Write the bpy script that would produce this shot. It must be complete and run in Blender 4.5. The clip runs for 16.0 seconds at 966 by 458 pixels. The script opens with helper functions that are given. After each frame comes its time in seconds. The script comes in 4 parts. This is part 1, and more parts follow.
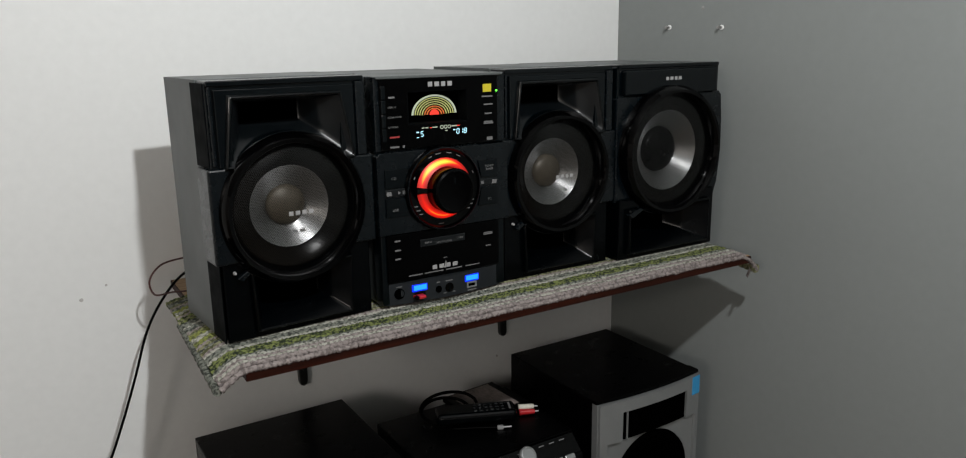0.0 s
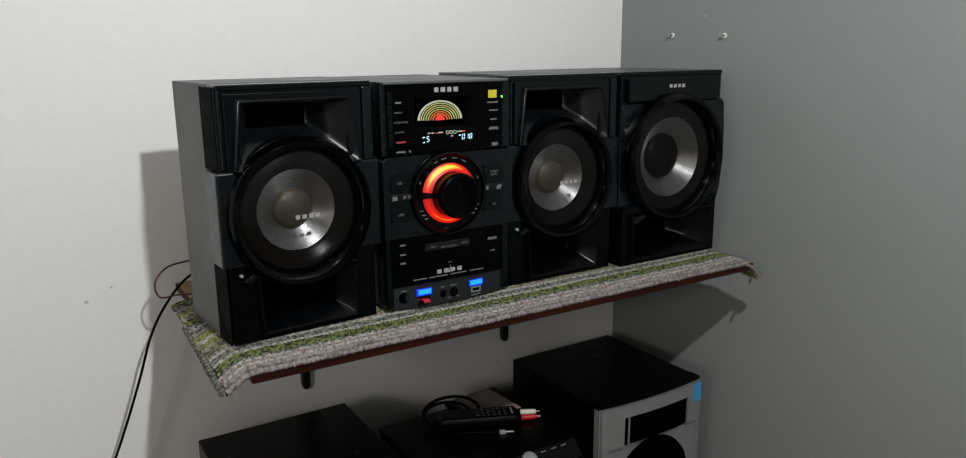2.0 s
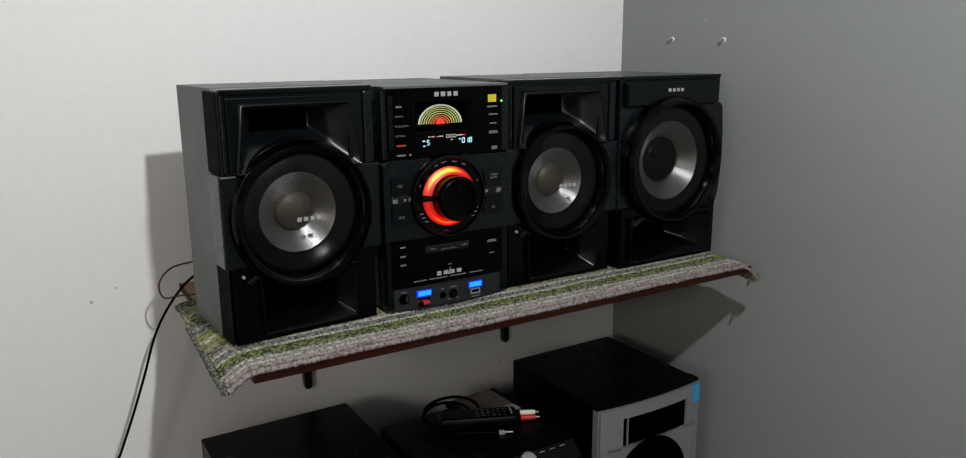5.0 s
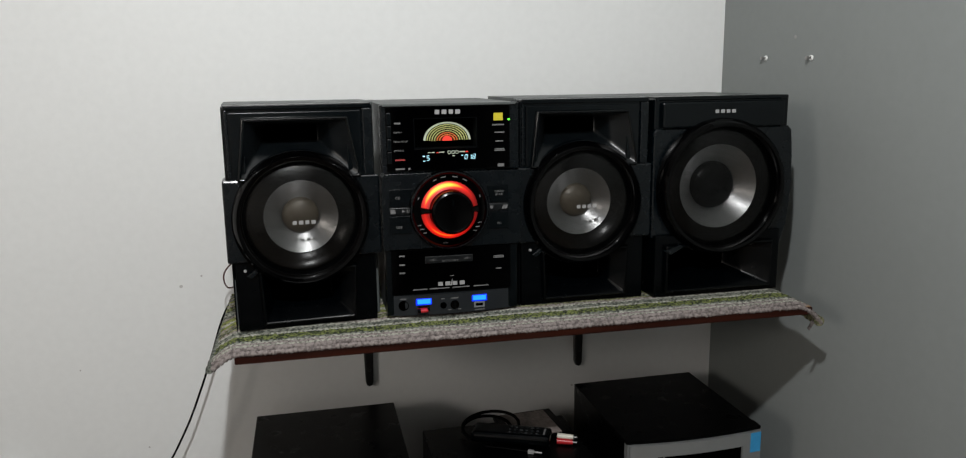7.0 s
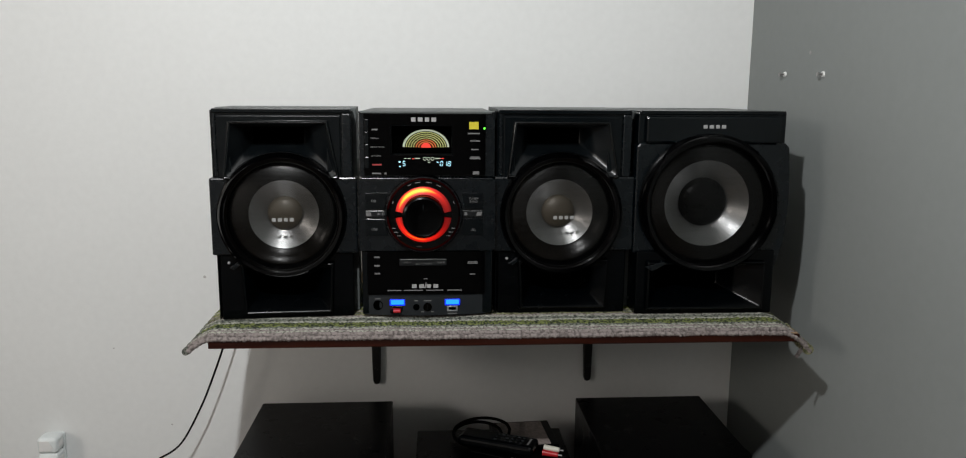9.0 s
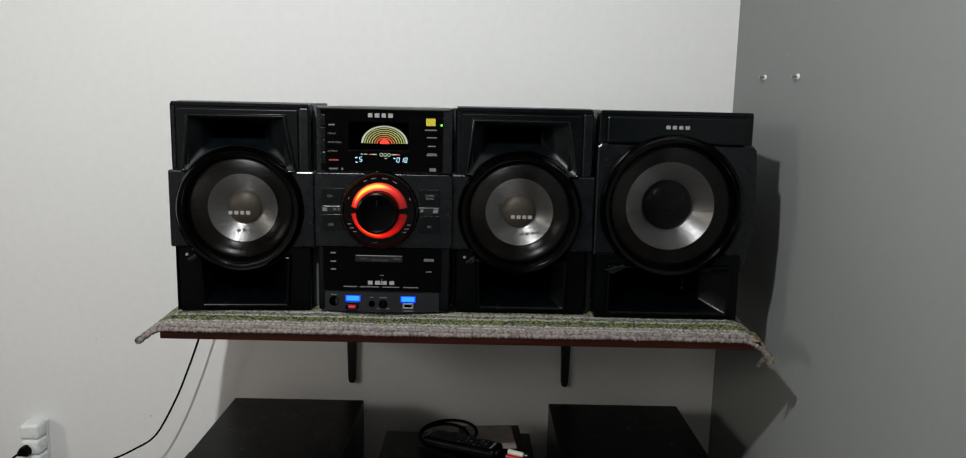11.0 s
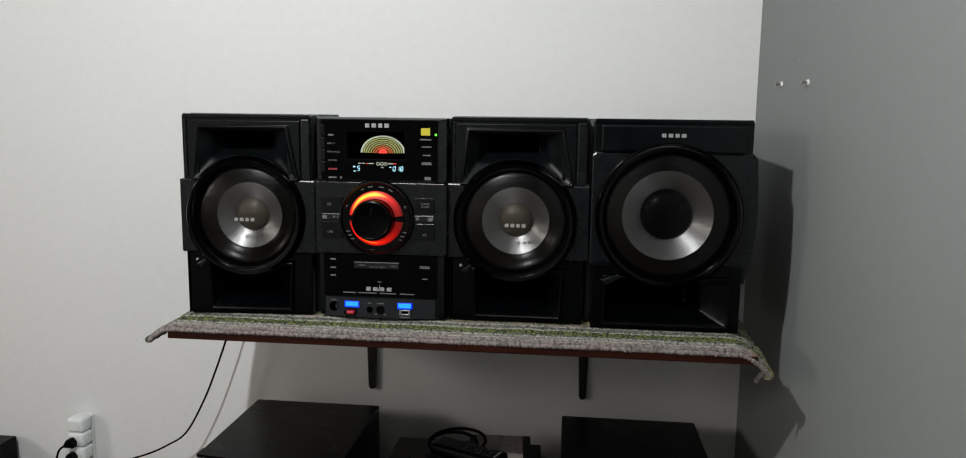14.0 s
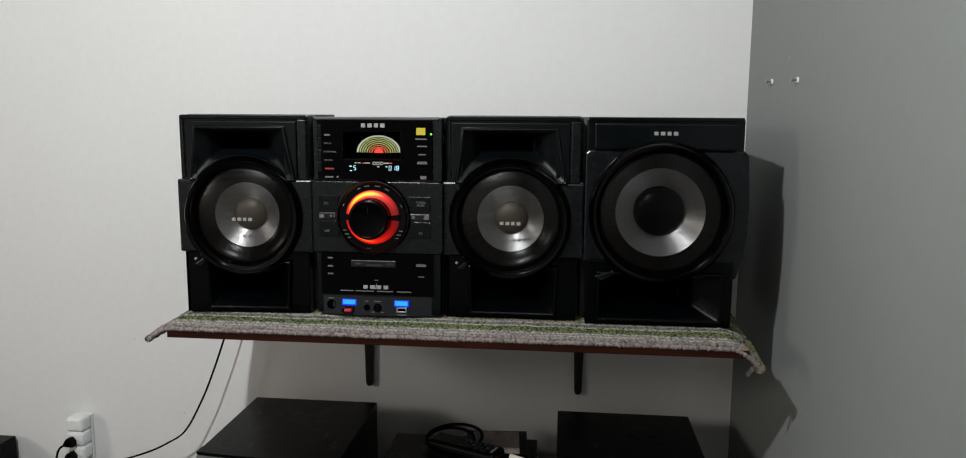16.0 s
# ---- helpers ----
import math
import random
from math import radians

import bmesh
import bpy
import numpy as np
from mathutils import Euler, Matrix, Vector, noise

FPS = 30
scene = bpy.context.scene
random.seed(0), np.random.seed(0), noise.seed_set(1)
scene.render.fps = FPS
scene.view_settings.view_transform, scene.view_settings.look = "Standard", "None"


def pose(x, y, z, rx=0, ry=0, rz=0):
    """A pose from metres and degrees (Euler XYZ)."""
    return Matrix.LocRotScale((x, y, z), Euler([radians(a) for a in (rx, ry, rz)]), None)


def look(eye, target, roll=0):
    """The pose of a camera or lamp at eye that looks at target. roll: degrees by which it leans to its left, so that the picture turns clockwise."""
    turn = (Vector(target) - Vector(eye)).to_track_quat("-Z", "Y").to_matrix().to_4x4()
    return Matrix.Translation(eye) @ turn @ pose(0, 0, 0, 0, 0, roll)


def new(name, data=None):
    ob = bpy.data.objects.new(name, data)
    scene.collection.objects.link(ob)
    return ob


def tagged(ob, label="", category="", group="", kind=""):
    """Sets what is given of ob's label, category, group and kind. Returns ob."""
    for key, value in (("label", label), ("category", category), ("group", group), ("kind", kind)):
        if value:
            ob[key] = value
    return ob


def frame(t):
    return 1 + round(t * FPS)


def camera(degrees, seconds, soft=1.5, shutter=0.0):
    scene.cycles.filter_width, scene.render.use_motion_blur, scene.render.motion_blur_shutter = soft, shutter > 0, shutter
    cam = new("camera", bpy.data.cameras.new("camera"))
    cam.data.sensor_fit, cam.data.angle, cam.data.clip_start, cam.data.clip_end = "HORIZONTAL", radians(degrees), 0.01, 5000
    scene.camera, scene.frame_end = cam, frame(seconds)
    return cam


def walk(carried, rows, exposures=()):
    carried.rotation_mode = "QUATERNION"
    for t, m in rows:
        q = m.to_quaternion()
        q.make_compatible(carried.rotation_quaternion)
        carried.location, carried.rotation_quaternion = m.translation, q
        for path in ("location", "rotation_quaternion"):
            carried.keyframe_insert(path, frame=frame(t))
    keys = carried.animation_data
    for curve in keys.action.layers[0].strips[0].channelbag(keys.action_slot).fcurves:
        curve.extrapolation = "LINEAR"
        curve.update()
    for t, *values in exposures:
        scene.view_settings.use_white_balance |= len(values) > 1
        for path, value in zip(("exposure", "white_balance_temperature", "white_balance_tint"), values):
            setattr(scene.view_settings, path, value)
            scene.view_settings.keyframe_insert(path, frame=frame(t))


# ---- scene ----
cam = camera(63.9, 16.0, 1.1, 0.5)
METRES, EYE, TILT, LEAN, TURN = 1.1, 1.5, 0.0, 0.0, -31.9
ROWS = [
    (0.0, 0.0, 0.0, 0.0, -0.21, -13.52, 0.87),
    (0.5, 0.0022, 0.0019, 0.0012, -0.23, -13.2, 0.77),
    (1.0, 0.0003, -0.0015, -0.0008, -0.16, -13.29, 0.8),
    (1.5, -0.0048, -0.0057, 0.0003, -0.21, -13.21, 0.51),
    (2.0, -0.0084, -0.0067, -0.0001, -0.2, -13.06, 0.47),
    (2.5, -0.0074, -0.0123, -0.0008, -0.29, -13.14, 0.31),
    (3.0, -0.0068, -0.0157, -0.0004, -0.31, -12.99, 0.29),
    (3.5, -0.0075, -0.0181, 0.0005, -0.28, -12.88, 0.19),
    (6.0, 0.0564, -0.0252, -0.0002, 3.53, -12.02, 1.51),
    (6.5, 0.2452, -0.0144, -0.0122, 14.2, -11.88, -0.6),
    (7.0, 0.3724, 0.0155, -0.0054, 19.06, -11.06, 0.72),
    (7.5, 0.4561, 0.0391, -0.0041, 22.85, -10.4, 1.18),
    (8.0, 0.545, 0.0513, -0.0122, 26.53, -10.35, -0.74),
    (8.5, 0.5764, 0.0658, -0.0083, 27.33, -9.63, -1.21),
    (9.0, 0.5916, 0.0827, -0.014, 28.33, -9.94, -0.41),
    (9.5, 0.592, 0.0988, -0.02, 26.17, -10.1, 0.3),
    (12.0, 0.7991, 0.203, -0.039, 35.75, -8.7, -1.07),
    (12.5, 0.8294, 0.2158, -0.0397, 36.54, -8.78, -0.2),
    (13.0, 0.8493, 0.2199, -0.0389, 38.02, -8.47, -0.61),
    (13.5, 0.84, 0.2308, -0.043, 37.59, -8.61, -0.59),
    (14.0, 0.8343, 0.2348, -0.0396, 38.32, -8.2, -0.72),
    (14.5, 0.8396, 0.2302, -0.0344, 38.24, -8.3, -0.62),
    (15.0, 0.8391, 0.23, -0.0339, 38.2, -8.25, -0.49),
    (15.5, 0.8395, 0.2273, -0.0365, 38.07, -8.4, -0.4),
    (16.0, 0.8429, 0.2228, -0.0352, 37.89, -8.45, -0.35),
]
path = [(t, pose(0, 0, EYE, TILT, LEAN, TURN) @ pose(METRES * x, METRES * y, METRES * z, 90 + pitch, roll, yaw)) for t, x, y, z, yaw, pitch, roll in ROWS]
path.append((5.8, look((0.002, -0.030, 1.508), (0.992, 1.648, 1.054), -1.0)))
walk(cam, sorted(path, key=lambda row: row[0]))

# ---- light and world ----
world = bpy.data.worlds.new("room_world")
world.use_nodes = True
world.node_tree.nodes["Background"].inputs[0].default_value = (0.9, 0.95, 1.0, 1)
world.node_tree.nodes["Background"].inputs[1].default_value = 0.001
scene.world = world
scene.view_settings.exposure = 0.0


def point_lamp(name, place, watts, radius, colour):
    d = bpy.data.lights.new(name, "POINT")
    d.energy, d.shadow_soft_size, d.color = watts, radius, colour
    ob = new(name, d)
    ob.location = place
    return ob


BULB = (0.345, -0.07, 2.20)
point_lamp("bulb_light", BULB, 76, 0.024, (0.99, 1.0, 1.0))
point_lamp("far_room_light", (-2.6, -1.4, 2.2), 102, 0.30, (1.0, 0.92, 0.84))

# ---- materials ----


def mat(name, colour, rough=0.5, metal=0.0, vary=0.12, scale=30.0, fine=400.0, bump=0.0, coat=0.0, spec=0.5):
    """A surface whose colour and gloss vary at two scales, in metres."""
    m = bpy.data.materials.new(name)
    m.use_nodes = True
    nt = m.node_tree
    b = nt.nodes["Principled BSDF"]
    co = nt.nodes.new("ShaderNodeTexCoord")
    n1 = nt.nodes.new("ShaderNodeTexNoise")
    n1.inputs["Scale"].default_value, n1.inputs["Detail"].default_value = scale, 4
    n2 = nt.nodes.new("ShaderNodeTexNoise")
    n2.inputs["Scale"].default_value, n2.inputs["Detail"].default_value = fine, 2
    nt.links.new(co.outputs["Object"], n1.inputs["Vector"])
    nt.links.new(co.outputs["Object"], n2.inputs["Vector"])
    add = nt.nodes.new("ShaderNodeMath")
    add.operation = "ADD"
    nt.links.new(n1.outputs["Fac"], add.inputs[0])
    nt.links.new(n2.outputs["Fac"], add.inputs[1])
    ramp = nt.nodes.new("ShaderNodeMapRange")
    ramp.inputs["From Min"].default_value, ramp.inputs["From Max"].default_value = 0.6, 1.4
    ramp.inputs["To Min"].default_value, ramp.inputs["To Max"].default_value = 1 - vary, 1 + vary
    nt.links.new(add.outputs[0], ramp.inputs["Value"])
    mul = nt.nodes.new("ShaderNodeVectorMath")
    mul.operation = "SCALE"
    mul.inputs[0].default_value = colour
    nt.links.new(ramp.outputs[0], mul.inputs["Scale"])
    nt.links.new(mul.outputs[0], b.inputs["Base Color"])
    rr = nt.nodes.new("ShaderNodeMapRange")
    rr.inputs["From Min"].default_value, rr.inputs["From Max"].default_value = 0.3, 0.7
    rr.inputs["To Min"].default_value, rr.inputs["To Max"].default_value = rough * 0.85, min(1, rough * 1.15)
    nt.links.new(n1.outputs["Fac"], rr.inputs["Value"])
    nt.links.new(rr.outputs[0], b.inputs["Roughness"])
    b.inputs["Metallic"].default_value = metal
    b.inputs["Coat Weight"].default_value = coat
    b.inputs["Coat Roughness"].default_value = 0.05
    b.inputs["Specular IOR Level"].default_value = spec
    if bump:
        bp = nt.nodes.new("ShaderNodeBump")
        bp.inputs["Strength"].default_value, bp.inputs["Distance"].default_value = bump, 0.002
        nt.links.new(add.outputs[0], bp.inputs["Height"])
        nt.links.new(bp.outputs[0], b.inputs["Normal"])
    return m


def glow(name, colour, strength):
    m = bpy.data.materials.new(name)
    m.use_nodes = True
    b = m.node_tree.nodes["Principled BSDF"]
    b.inputs["Base Color"].default_value = (*[c * 0.04 for c in colour], 1)
    b.inputs["Emission Color"].default_value = (*colour, 1)
    b.inputs["Emission Strength"].default_value = strength
    return m


def ring_glow():
    """Light guide fed by lamps behind the middle of each arc: yellow-orange there, red towards the ends."""
    m = bpy.data.materials.new("orange_ring_light")
    m.use_nodes = True
    nt = m.node_tree
    b = nt.nodes["Principled BSDF"]
    b.inputs["Base Color"].default_value = (0.03, 0.002, 0.001, 1)
    co = nt.nodes.new("ShaderNodeTexCoord")
    sep = nt.nodes.new("ShaderNodeSeparateXYZ")
    nt.links.new(co.outputs["Object"], sep.inputs[0])

    def op(kind, a, c=0.0):
        n = nt.nodes.new("ShaderNodeMath")
        n.operation = kind
        for k, v in enumerate((a, c)):
            if isinstance(v, (int, float)):
                n.inputs[k].default_value = v
            else:
                nt.links.new(v, n.inputs[k])
        return n.outputs[0]

    side = op("MINIMUM", op("DIVIDE", op("ABSOLUTE", sep.outputs[2]), 0.034), 1.0)
    rad = op("SQRT", op("ADD", op("MULTIPLY", sep.outputs[0], sep.outputs[0]), op("MULTIPLY", sep.outputs[2], sep.outputs[2])))
    core = op("SUBTRACT", 1.0, op("DIVIDE", op("ABSOLUTE", op("SUBTRACT", rad, 0.0425)), 0.0088))
    upper = op("ADD", 0.80, op("MULTIPLY", op("SIGN", sep.outputs[2]), 0.20))
    fade = op("SUBTRACT", 1.0, op("MULTIPLY", op("MAXIMUM", op("SUBTRACT", sep.outputs[0], 0.0), 0.0), 20.0))
    fac = op("MULTIPLY", op("MULTIPLY", op("MAXIMUM", core, 0.0), upper), op("ADD", op("MULTIPLY", side, 0.65), 0.35))
    fac = op("MULTIPLY", fac, op("MAXIMUM", fade, 0.05))
    cr = nt.nodes.new("ShaderNodeValToRGB")
    cr.color_ramp.elements[0].color, cr.color_ramp.elements[1].color = (0.05, 0.0, 0.0005, 1), (1.0, 0.62, 0.03, 1)
    mid = cr.color_ramp.elements.new(0.5)
    mid.color = (0.50, 0.007, 0.003, 1)
    nt.links.new(fac, cr.inputs[0])
    nt.links.new(cr.outputs[0], b.inputs["Emission Color"])
    b.inputs["Emission Strength"].default_value = 2.0
    return m


def cone_metal(name, tone):
    """Circularly brushed aluminium, turned round the local y axis."""
    m = mat(name, (tone, tone, tone), 0.45, 1.0, 0.10, 60, 900)
    nt = m.node_tree
    b = nt.nodes["Principled BSDF"]
    tan = nt.nodes.new("ShaderNodeTangent")
    tan.direction_type, tan.axis = "RADIAL", "Y"
    b.inputs["Anisotropic"].default_value = 0.8
    b.inputs["Anisotropic Rotation"].default_value = 0.25
    nt.links.new(tan.outputs[0], b.inputs["Tangent"])
    return m


def grille_mesh():
    """Sheet of black steel with staggered round holes on a 2.4 mm pitch."""
    m = bpy.data.materials.new("perforated_steel")
    m.use_nodes = True
    nt = m.node_tree
    b = nt.nodes["Principled BSDF"]
    b.inputs["Base Color"].default_value = (0.0005, 0.0006, 0.0007, 1)
    b.inputs["Roughness"].default_value = 0.22
    b.inputs["Specular IOR Level"].default_value = 0.90
    co = nt.nodes.new("ShaderNodeTexCoord")
    sep = nt.nodes.new("ShaderNodeSeparateXYZ")
    nt.links.new(co.outputs["Object"], sep.inputs[0])

    def op(kind, a, c=None):
        n = nt.nodes.new("ShaderNodeMath")
        n.operation = kind
        for k, v in enumerate((a, c)):
            if v is None:
                continue
            if isinstance(v, (int, float)):
                n.inputs[k].default_value = v
            else:
                nt.links.new(v, n.inputs[k])
        return n.outputs[0]

    px, pz = 0.0024, 0.0024 * 1.732

    def dots(ox, oz):
        u = op("SUBTRACT", op("FRACT", op("ADD", op("DIVIDE", sep.outputs[0], px), ox + 50)), 0.5)
        v = op("SUBTRACT", op("FRACT", op("ADD", op("DIVIDE", sep.outputs[2], pz), oz + 50)), 0.5)
        v = op("MULTIPLY", v, 1.732)
        return op("ADD", op("MULTIPLY", u, u), op("MULTIPLY", v, v))

    near = op("MINIMUM", dots(0, 0), dots(0.5, 0.5))
    solid = op("GREATER_THAN", near, 0.44 ** 2)
    tr = nt.nodes.new("ShaderNodeBsdfTransparent")
    mix = nt.nodes.new("ShaderNodeMixShader")
    nt.links.new(solid, mix.inputs[0])
    nt.links.new(tr.outputs[0], mix.inputs[1])
    nt.links.new(b.outputs[0], mix.inputs[2])
    nt.links.new(mix.outputs[0], nt.nodes["Material Output"].inputs[0])
    return m


def wood(name, dark, light):
    m = mat(name, dark, 0.5, 0, 0.15, 20, 300, 0.15, spec=0.15)
    nt = m.node_tree
    b = nt.nodes["Principled BSDF"]
    co = nt.nodes.new("ShaderNodeTexCoord")
    mp = nt.nodes.new("ShaderNodeMapping")
    mp.inputs["Scale"].default_value = (1.5, 45, 45)
    n = nt.nodes.new("ShaderNodeTexNoise")
    n.inputs["Scale"].default_value, n.inputs["Detail"].default_value = 3, 5
    cr = nt.nodes.new("ShaderNodeValToRGB")
    cr.color_ramp.elements[0].position, cr.color_ramp.elements[1].position = 0.35, 0.7
    cr.color_ramp.elements[0].color, cr.color_ramp.elements[1].color = (*dark, 1), (*light, 1)
    nt.links.new(co.outputs["Object"], mp.inputs[0])
    nt.links.new(mp.outputs[0], n.inputs["Vector"])
    nt.links.new(n.outputs["Fac"], cr.inputs[0])
    nt.links.new(cr.outputs[0], b.inputs["Base Color"])
    return m


def yarn(name, a, c, p=0.5):
    """Rag strips whose colour flickers between two shades along the row."""
    m = mat(name, a, 0.95, 0, 0.2, 60, 500, 0.6, spec=0.1)
    nt = m.node_tree
    b = nt.nodes["Principled BSDF"]
    co = nt.nodes.new("ShaderNodeTexCoord")
    n = nt.nodes.new("ShaderNodeTexNoise")
    n.inputs["Scale"].default_value, n.inputs["Detail"].default_value = 190, 4
    cr = nt.nodes.new("ShaderNodeValToRGB")
    cr.color_ramp.elements[0].position, cr.color_ramp.elements[1].position = p - 0.07, p + 0.07
    cr.color_ramp.elements[0].color, cr.color_ramp.elements[1].color = (*a, 1), (*c, 1)
    nt.links.new(co.outputs["Object"], n.inputs["Vector"])
    nt.links.new(n.outputs["Fac"], cr.inputs[0])
    nt.links.new(cr.outputs[0], b.inputs["Base Color"])
    return m


M_WALL = mat("white_wall_paint", (0.705, 0.715, 0.710), 0.75, 0, 0.03, 2.2, 60, 0.02, spec=0.3)
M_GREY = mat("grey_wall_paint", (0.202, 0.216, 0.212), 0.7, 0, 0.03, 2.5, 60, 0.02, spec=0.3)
# Dark tone for the unseen end wall, kept low so reflections stay black.
M_DIM = mat("unseen_end_dark", (0.05, 0.05, 0.05), 0.8, 0, 0.05, 3, 120, 0.1, spec=0.1)
# Far walls, ceiling and floor are unseen; tones set for bounce light and reflections.
M_ROOM = mat("room_wall_paint", (0.54, 0.535, 0.525), 0.8, 0, 0.04, 3, 120, 0.05, spec=0.2)
M_CEIL = mat("ceiling_paint", (0.24, 0.24, 0.235), 0.8, 0, 0.03, 3, 120, 0.1)
M_FLOOR = mat("unseen_floor", (0.13, 0.10, 0.078), 0.35, 0, 0.1, 5, 120)
M_CAB = mat("cabinet_vinyl", (0.080, 0.088, 0.087), 0.42, 0, 0.02, 9, 500, 0.0, spec=0.25)
M_FASCIA = mat("charcoal_plastic", (0.0002, 0.0012, 0.0019), 0.22, 0, 0.08, 40, 1200, 0.03, spec=0.35)
M_SLATE = mat("slate_plastic", (0.0003, 0.0016, 0.0027), 0.27, 0, 0.08, 40, 1200, 0.03, spec=0.48)
M_STRIP = mat("port_strip_plastic", (0.012, 0.014, 0.016), 0.4, 0, 0.08, 40, 1200, 0.06, spec=0.3)
M_CHIP = mat("chipped_paint", (0.44, 0.43, 0.42), 0.8, 0, 0.1, 60, 600)
M_FILL = mat("wall_filler", (0.27, 0.27, 0.26), 0.8, 0, 0.1, 60, 600)
M_FRAME = mat("semi_gloss_black", (0.0003, 0.0011, 0.0016), 0.20, 0, 0.1, 40, 700, spec=0.46)
M_KNOB = mat("knob_black", (0.0003, 0.0003, 0.0004), 0.22, 0, 0.1, 40, 600, spec=0.10)
M_PANEL = mat("piano_black", (0.0002, 0.0002, 0.0003), 0.06, 0, 0.1, 40, 600, spec=0.10)
M_PORT = mat("port_black", (0.0002, 0.0005, 0.0008), 0.24, 0, 0.1, 40, 900, spec=0.16)
M_GLOSS = mat("gloss_black", (0.0004, 0.0004, 0.0005), 0.07, 0, 0.1, 40, 600, spec=0.20)
M_HORN = mat("satin_black", (0.0016, 0.0026, 0.0033), 0.34, 0, 0.1, 40, 900, spec=0.48)
M_RUBBER = mat("black_rubber", (0.0009, 0.0007, 0.0004), 0.24, 0, 0.15, 40, 500, spec=0.10)
M_MATTE = mat("matte_black", (0.0016, 0.0020, 0.0024), 0.6, 0, 0.1, 40, 900, spec=0.02)
# Black parts, plus the shade painted deep inside the speaker flares.
M_DARK = mat("black_and_cavity_shade", (0.0003, 0.0003, 0.0003), 0.8, 0, 0.1, 40, 500, spec=0.0)
M_CONE = cone_metal("brushed_aluminium", 0.38)
M_CONES = cone_metal("brushed_aluminium_dark", 0.34)
M_CAP = mat("dust_cap", (0.072, 0.060, 0.043), 0.45, 0.2, 0.1, 60, 900)
M_CAPB = mat("black_cap", (0.0005, 0.0005, 0.0005), 0.3, 0, 0.1, 60, 900, spec=0.03)
M_GRILLE = grille_mesh()
M_CHROME = mat("silver_lettering", (0.30, 0.30, 0.30), 0.35, 0.15, 0.05, 60, 900)
M_PRINT = mat("white_print", (0.115, 0.115, 0.115), 0.6, 0, 0.05, 60, 900)
M_PRINTR = mat("red_print", (0.25, 0.02, 0.02), 0.6, 0, 0.05, 60, 900)
M_YELLOW = mat("yellow_sticker", (0.50, 0.42, 0.02), 0.5, 0, 0.12, 300, 900)
M_SILVER = mat("silver_paint", (0.28, 0.29, 0.29), 0.38, 0.55, 0.06, 30, 900)
M_BLACK = mat("black_vinyl", (0.0004, 0.0004, 0.0005), 0.30, 0, 0.06, 30, 600, 0.0, spec=0.09)
M_TAPE = mat("blue_tape", (0.03, 0.26, 0.52), 0.6, 0, 0.15, 60, 400, 0.1)
M_CABLE = mat("black_cable", (0.0016, 0.0016, 0.0016), 0.5, 0, 0.1, 60, 600, spec=0.04)
M_CABLER = mat("brown_red_cable", (0.05, 0.014, 0.012), 0.4, 0, 0.1, 60, 600)
M_IRON = mat("bracket_steel", (0.010, 0.0095, 0.009), 0.35, 0.1, 0.15, 50, 500, 0.1)
M_SCREW = mat("screw_steel", (0.35, 0.34, 0.33), 0.35, 0.9, 0.15, 200, 900)
M_PLUG = mat("wall_plug_white", (0.75, 0.75, 0.74), 0.4, 0, 0.05, 60, 600)
M_WHITEP = mat("white_plastic", (0.72, 0.76, 0.76), 0.4, 0, 0.06, 60, 600)
M_REDP = mat("red_plastic", (0.42, 0.015, 0.02), 0.35, 0, 0.08, 60, 600)
M_CREAM = mat("cream_plastic", (0.6, 0.58, 0.5), 0.4, 0, 0.08, 60, 600)
M_WOOD = wood("red_brown_wood", (0.011, 0.0022, 0.0010), (0.030, 0.0060, 0.0024))
M_TAN = wood("raw_wood", (0.22, 0.14, 0.08), (0.36, 0.25, 0.15))
M_PAPER = mat("booklet_print", (0.24, 0.20, 0.185), 0.5, 0, 0.45, 45, 160)
G_RING = ring_glow()
G_BLUE = glow("blue_port_light", (0.0, 0.03, 1.0), 1.3)
G_SKY = glow("bright_blue_core", (0.01, 0.22, 1.0), 2.0)
G_CYAN = glow("cyan_digits", (0.45, 0.85, 1.0), 1.6)
G_GREEN = glow("green_led", (0.12, 1.0, 0.05), 2.5)
G_PALE = glow("pale_segments", (0.72, 0.80, 0.62), 0.6)
G_LIME = glow("lime_segments", (0.75, 0.80, 0.28), 0.62)
G_AMBER = glow("amber_segments", (1.0, 0.25, 0.05), 0.65)
G_RED = glow("red_segments", (1.0, 0.05, 0.03), 1.0)

# ---- mesh helpers ----


def finish(bm, smooth=False, angle=35):
    bmesh.ops.recalc_face_normals(bm, faces=bm.faces)
    if smooth:
        for f in bm.faces:
            f.smooth = True
        for e in bm.edges:
            if len(e.link_faces) == 2 and e.calc_face_angle(0) > radians(angle):
                e.smooth = False
    return bm


def part(name, bm, material, parent=None, label="", at=None):
    me = bpy.data.meshes.new(name)
    bm.to_mesh(me)
    bm.free()
    for m in material if isinstance(material, (list, tuple)) else [material]:
        me.materials.append(m)
    ob = new(name, me)
    if parent is not None:
        ob.parent = parent
    if at is not None:
        ob.matrix_basis = at if isinstance(at, Matrix) else Matrix.Translation(at)
    if label:
        tagged(ob, label)
    return ob


def thing(name, place, label, category, group="", turn=0.0):
    ob = new(name)
    ob.empty_display_size = 0.05
    ob.matrix_basis = pose(*place, 0, 0, turn)
    return tagged(ob, label, category, group)


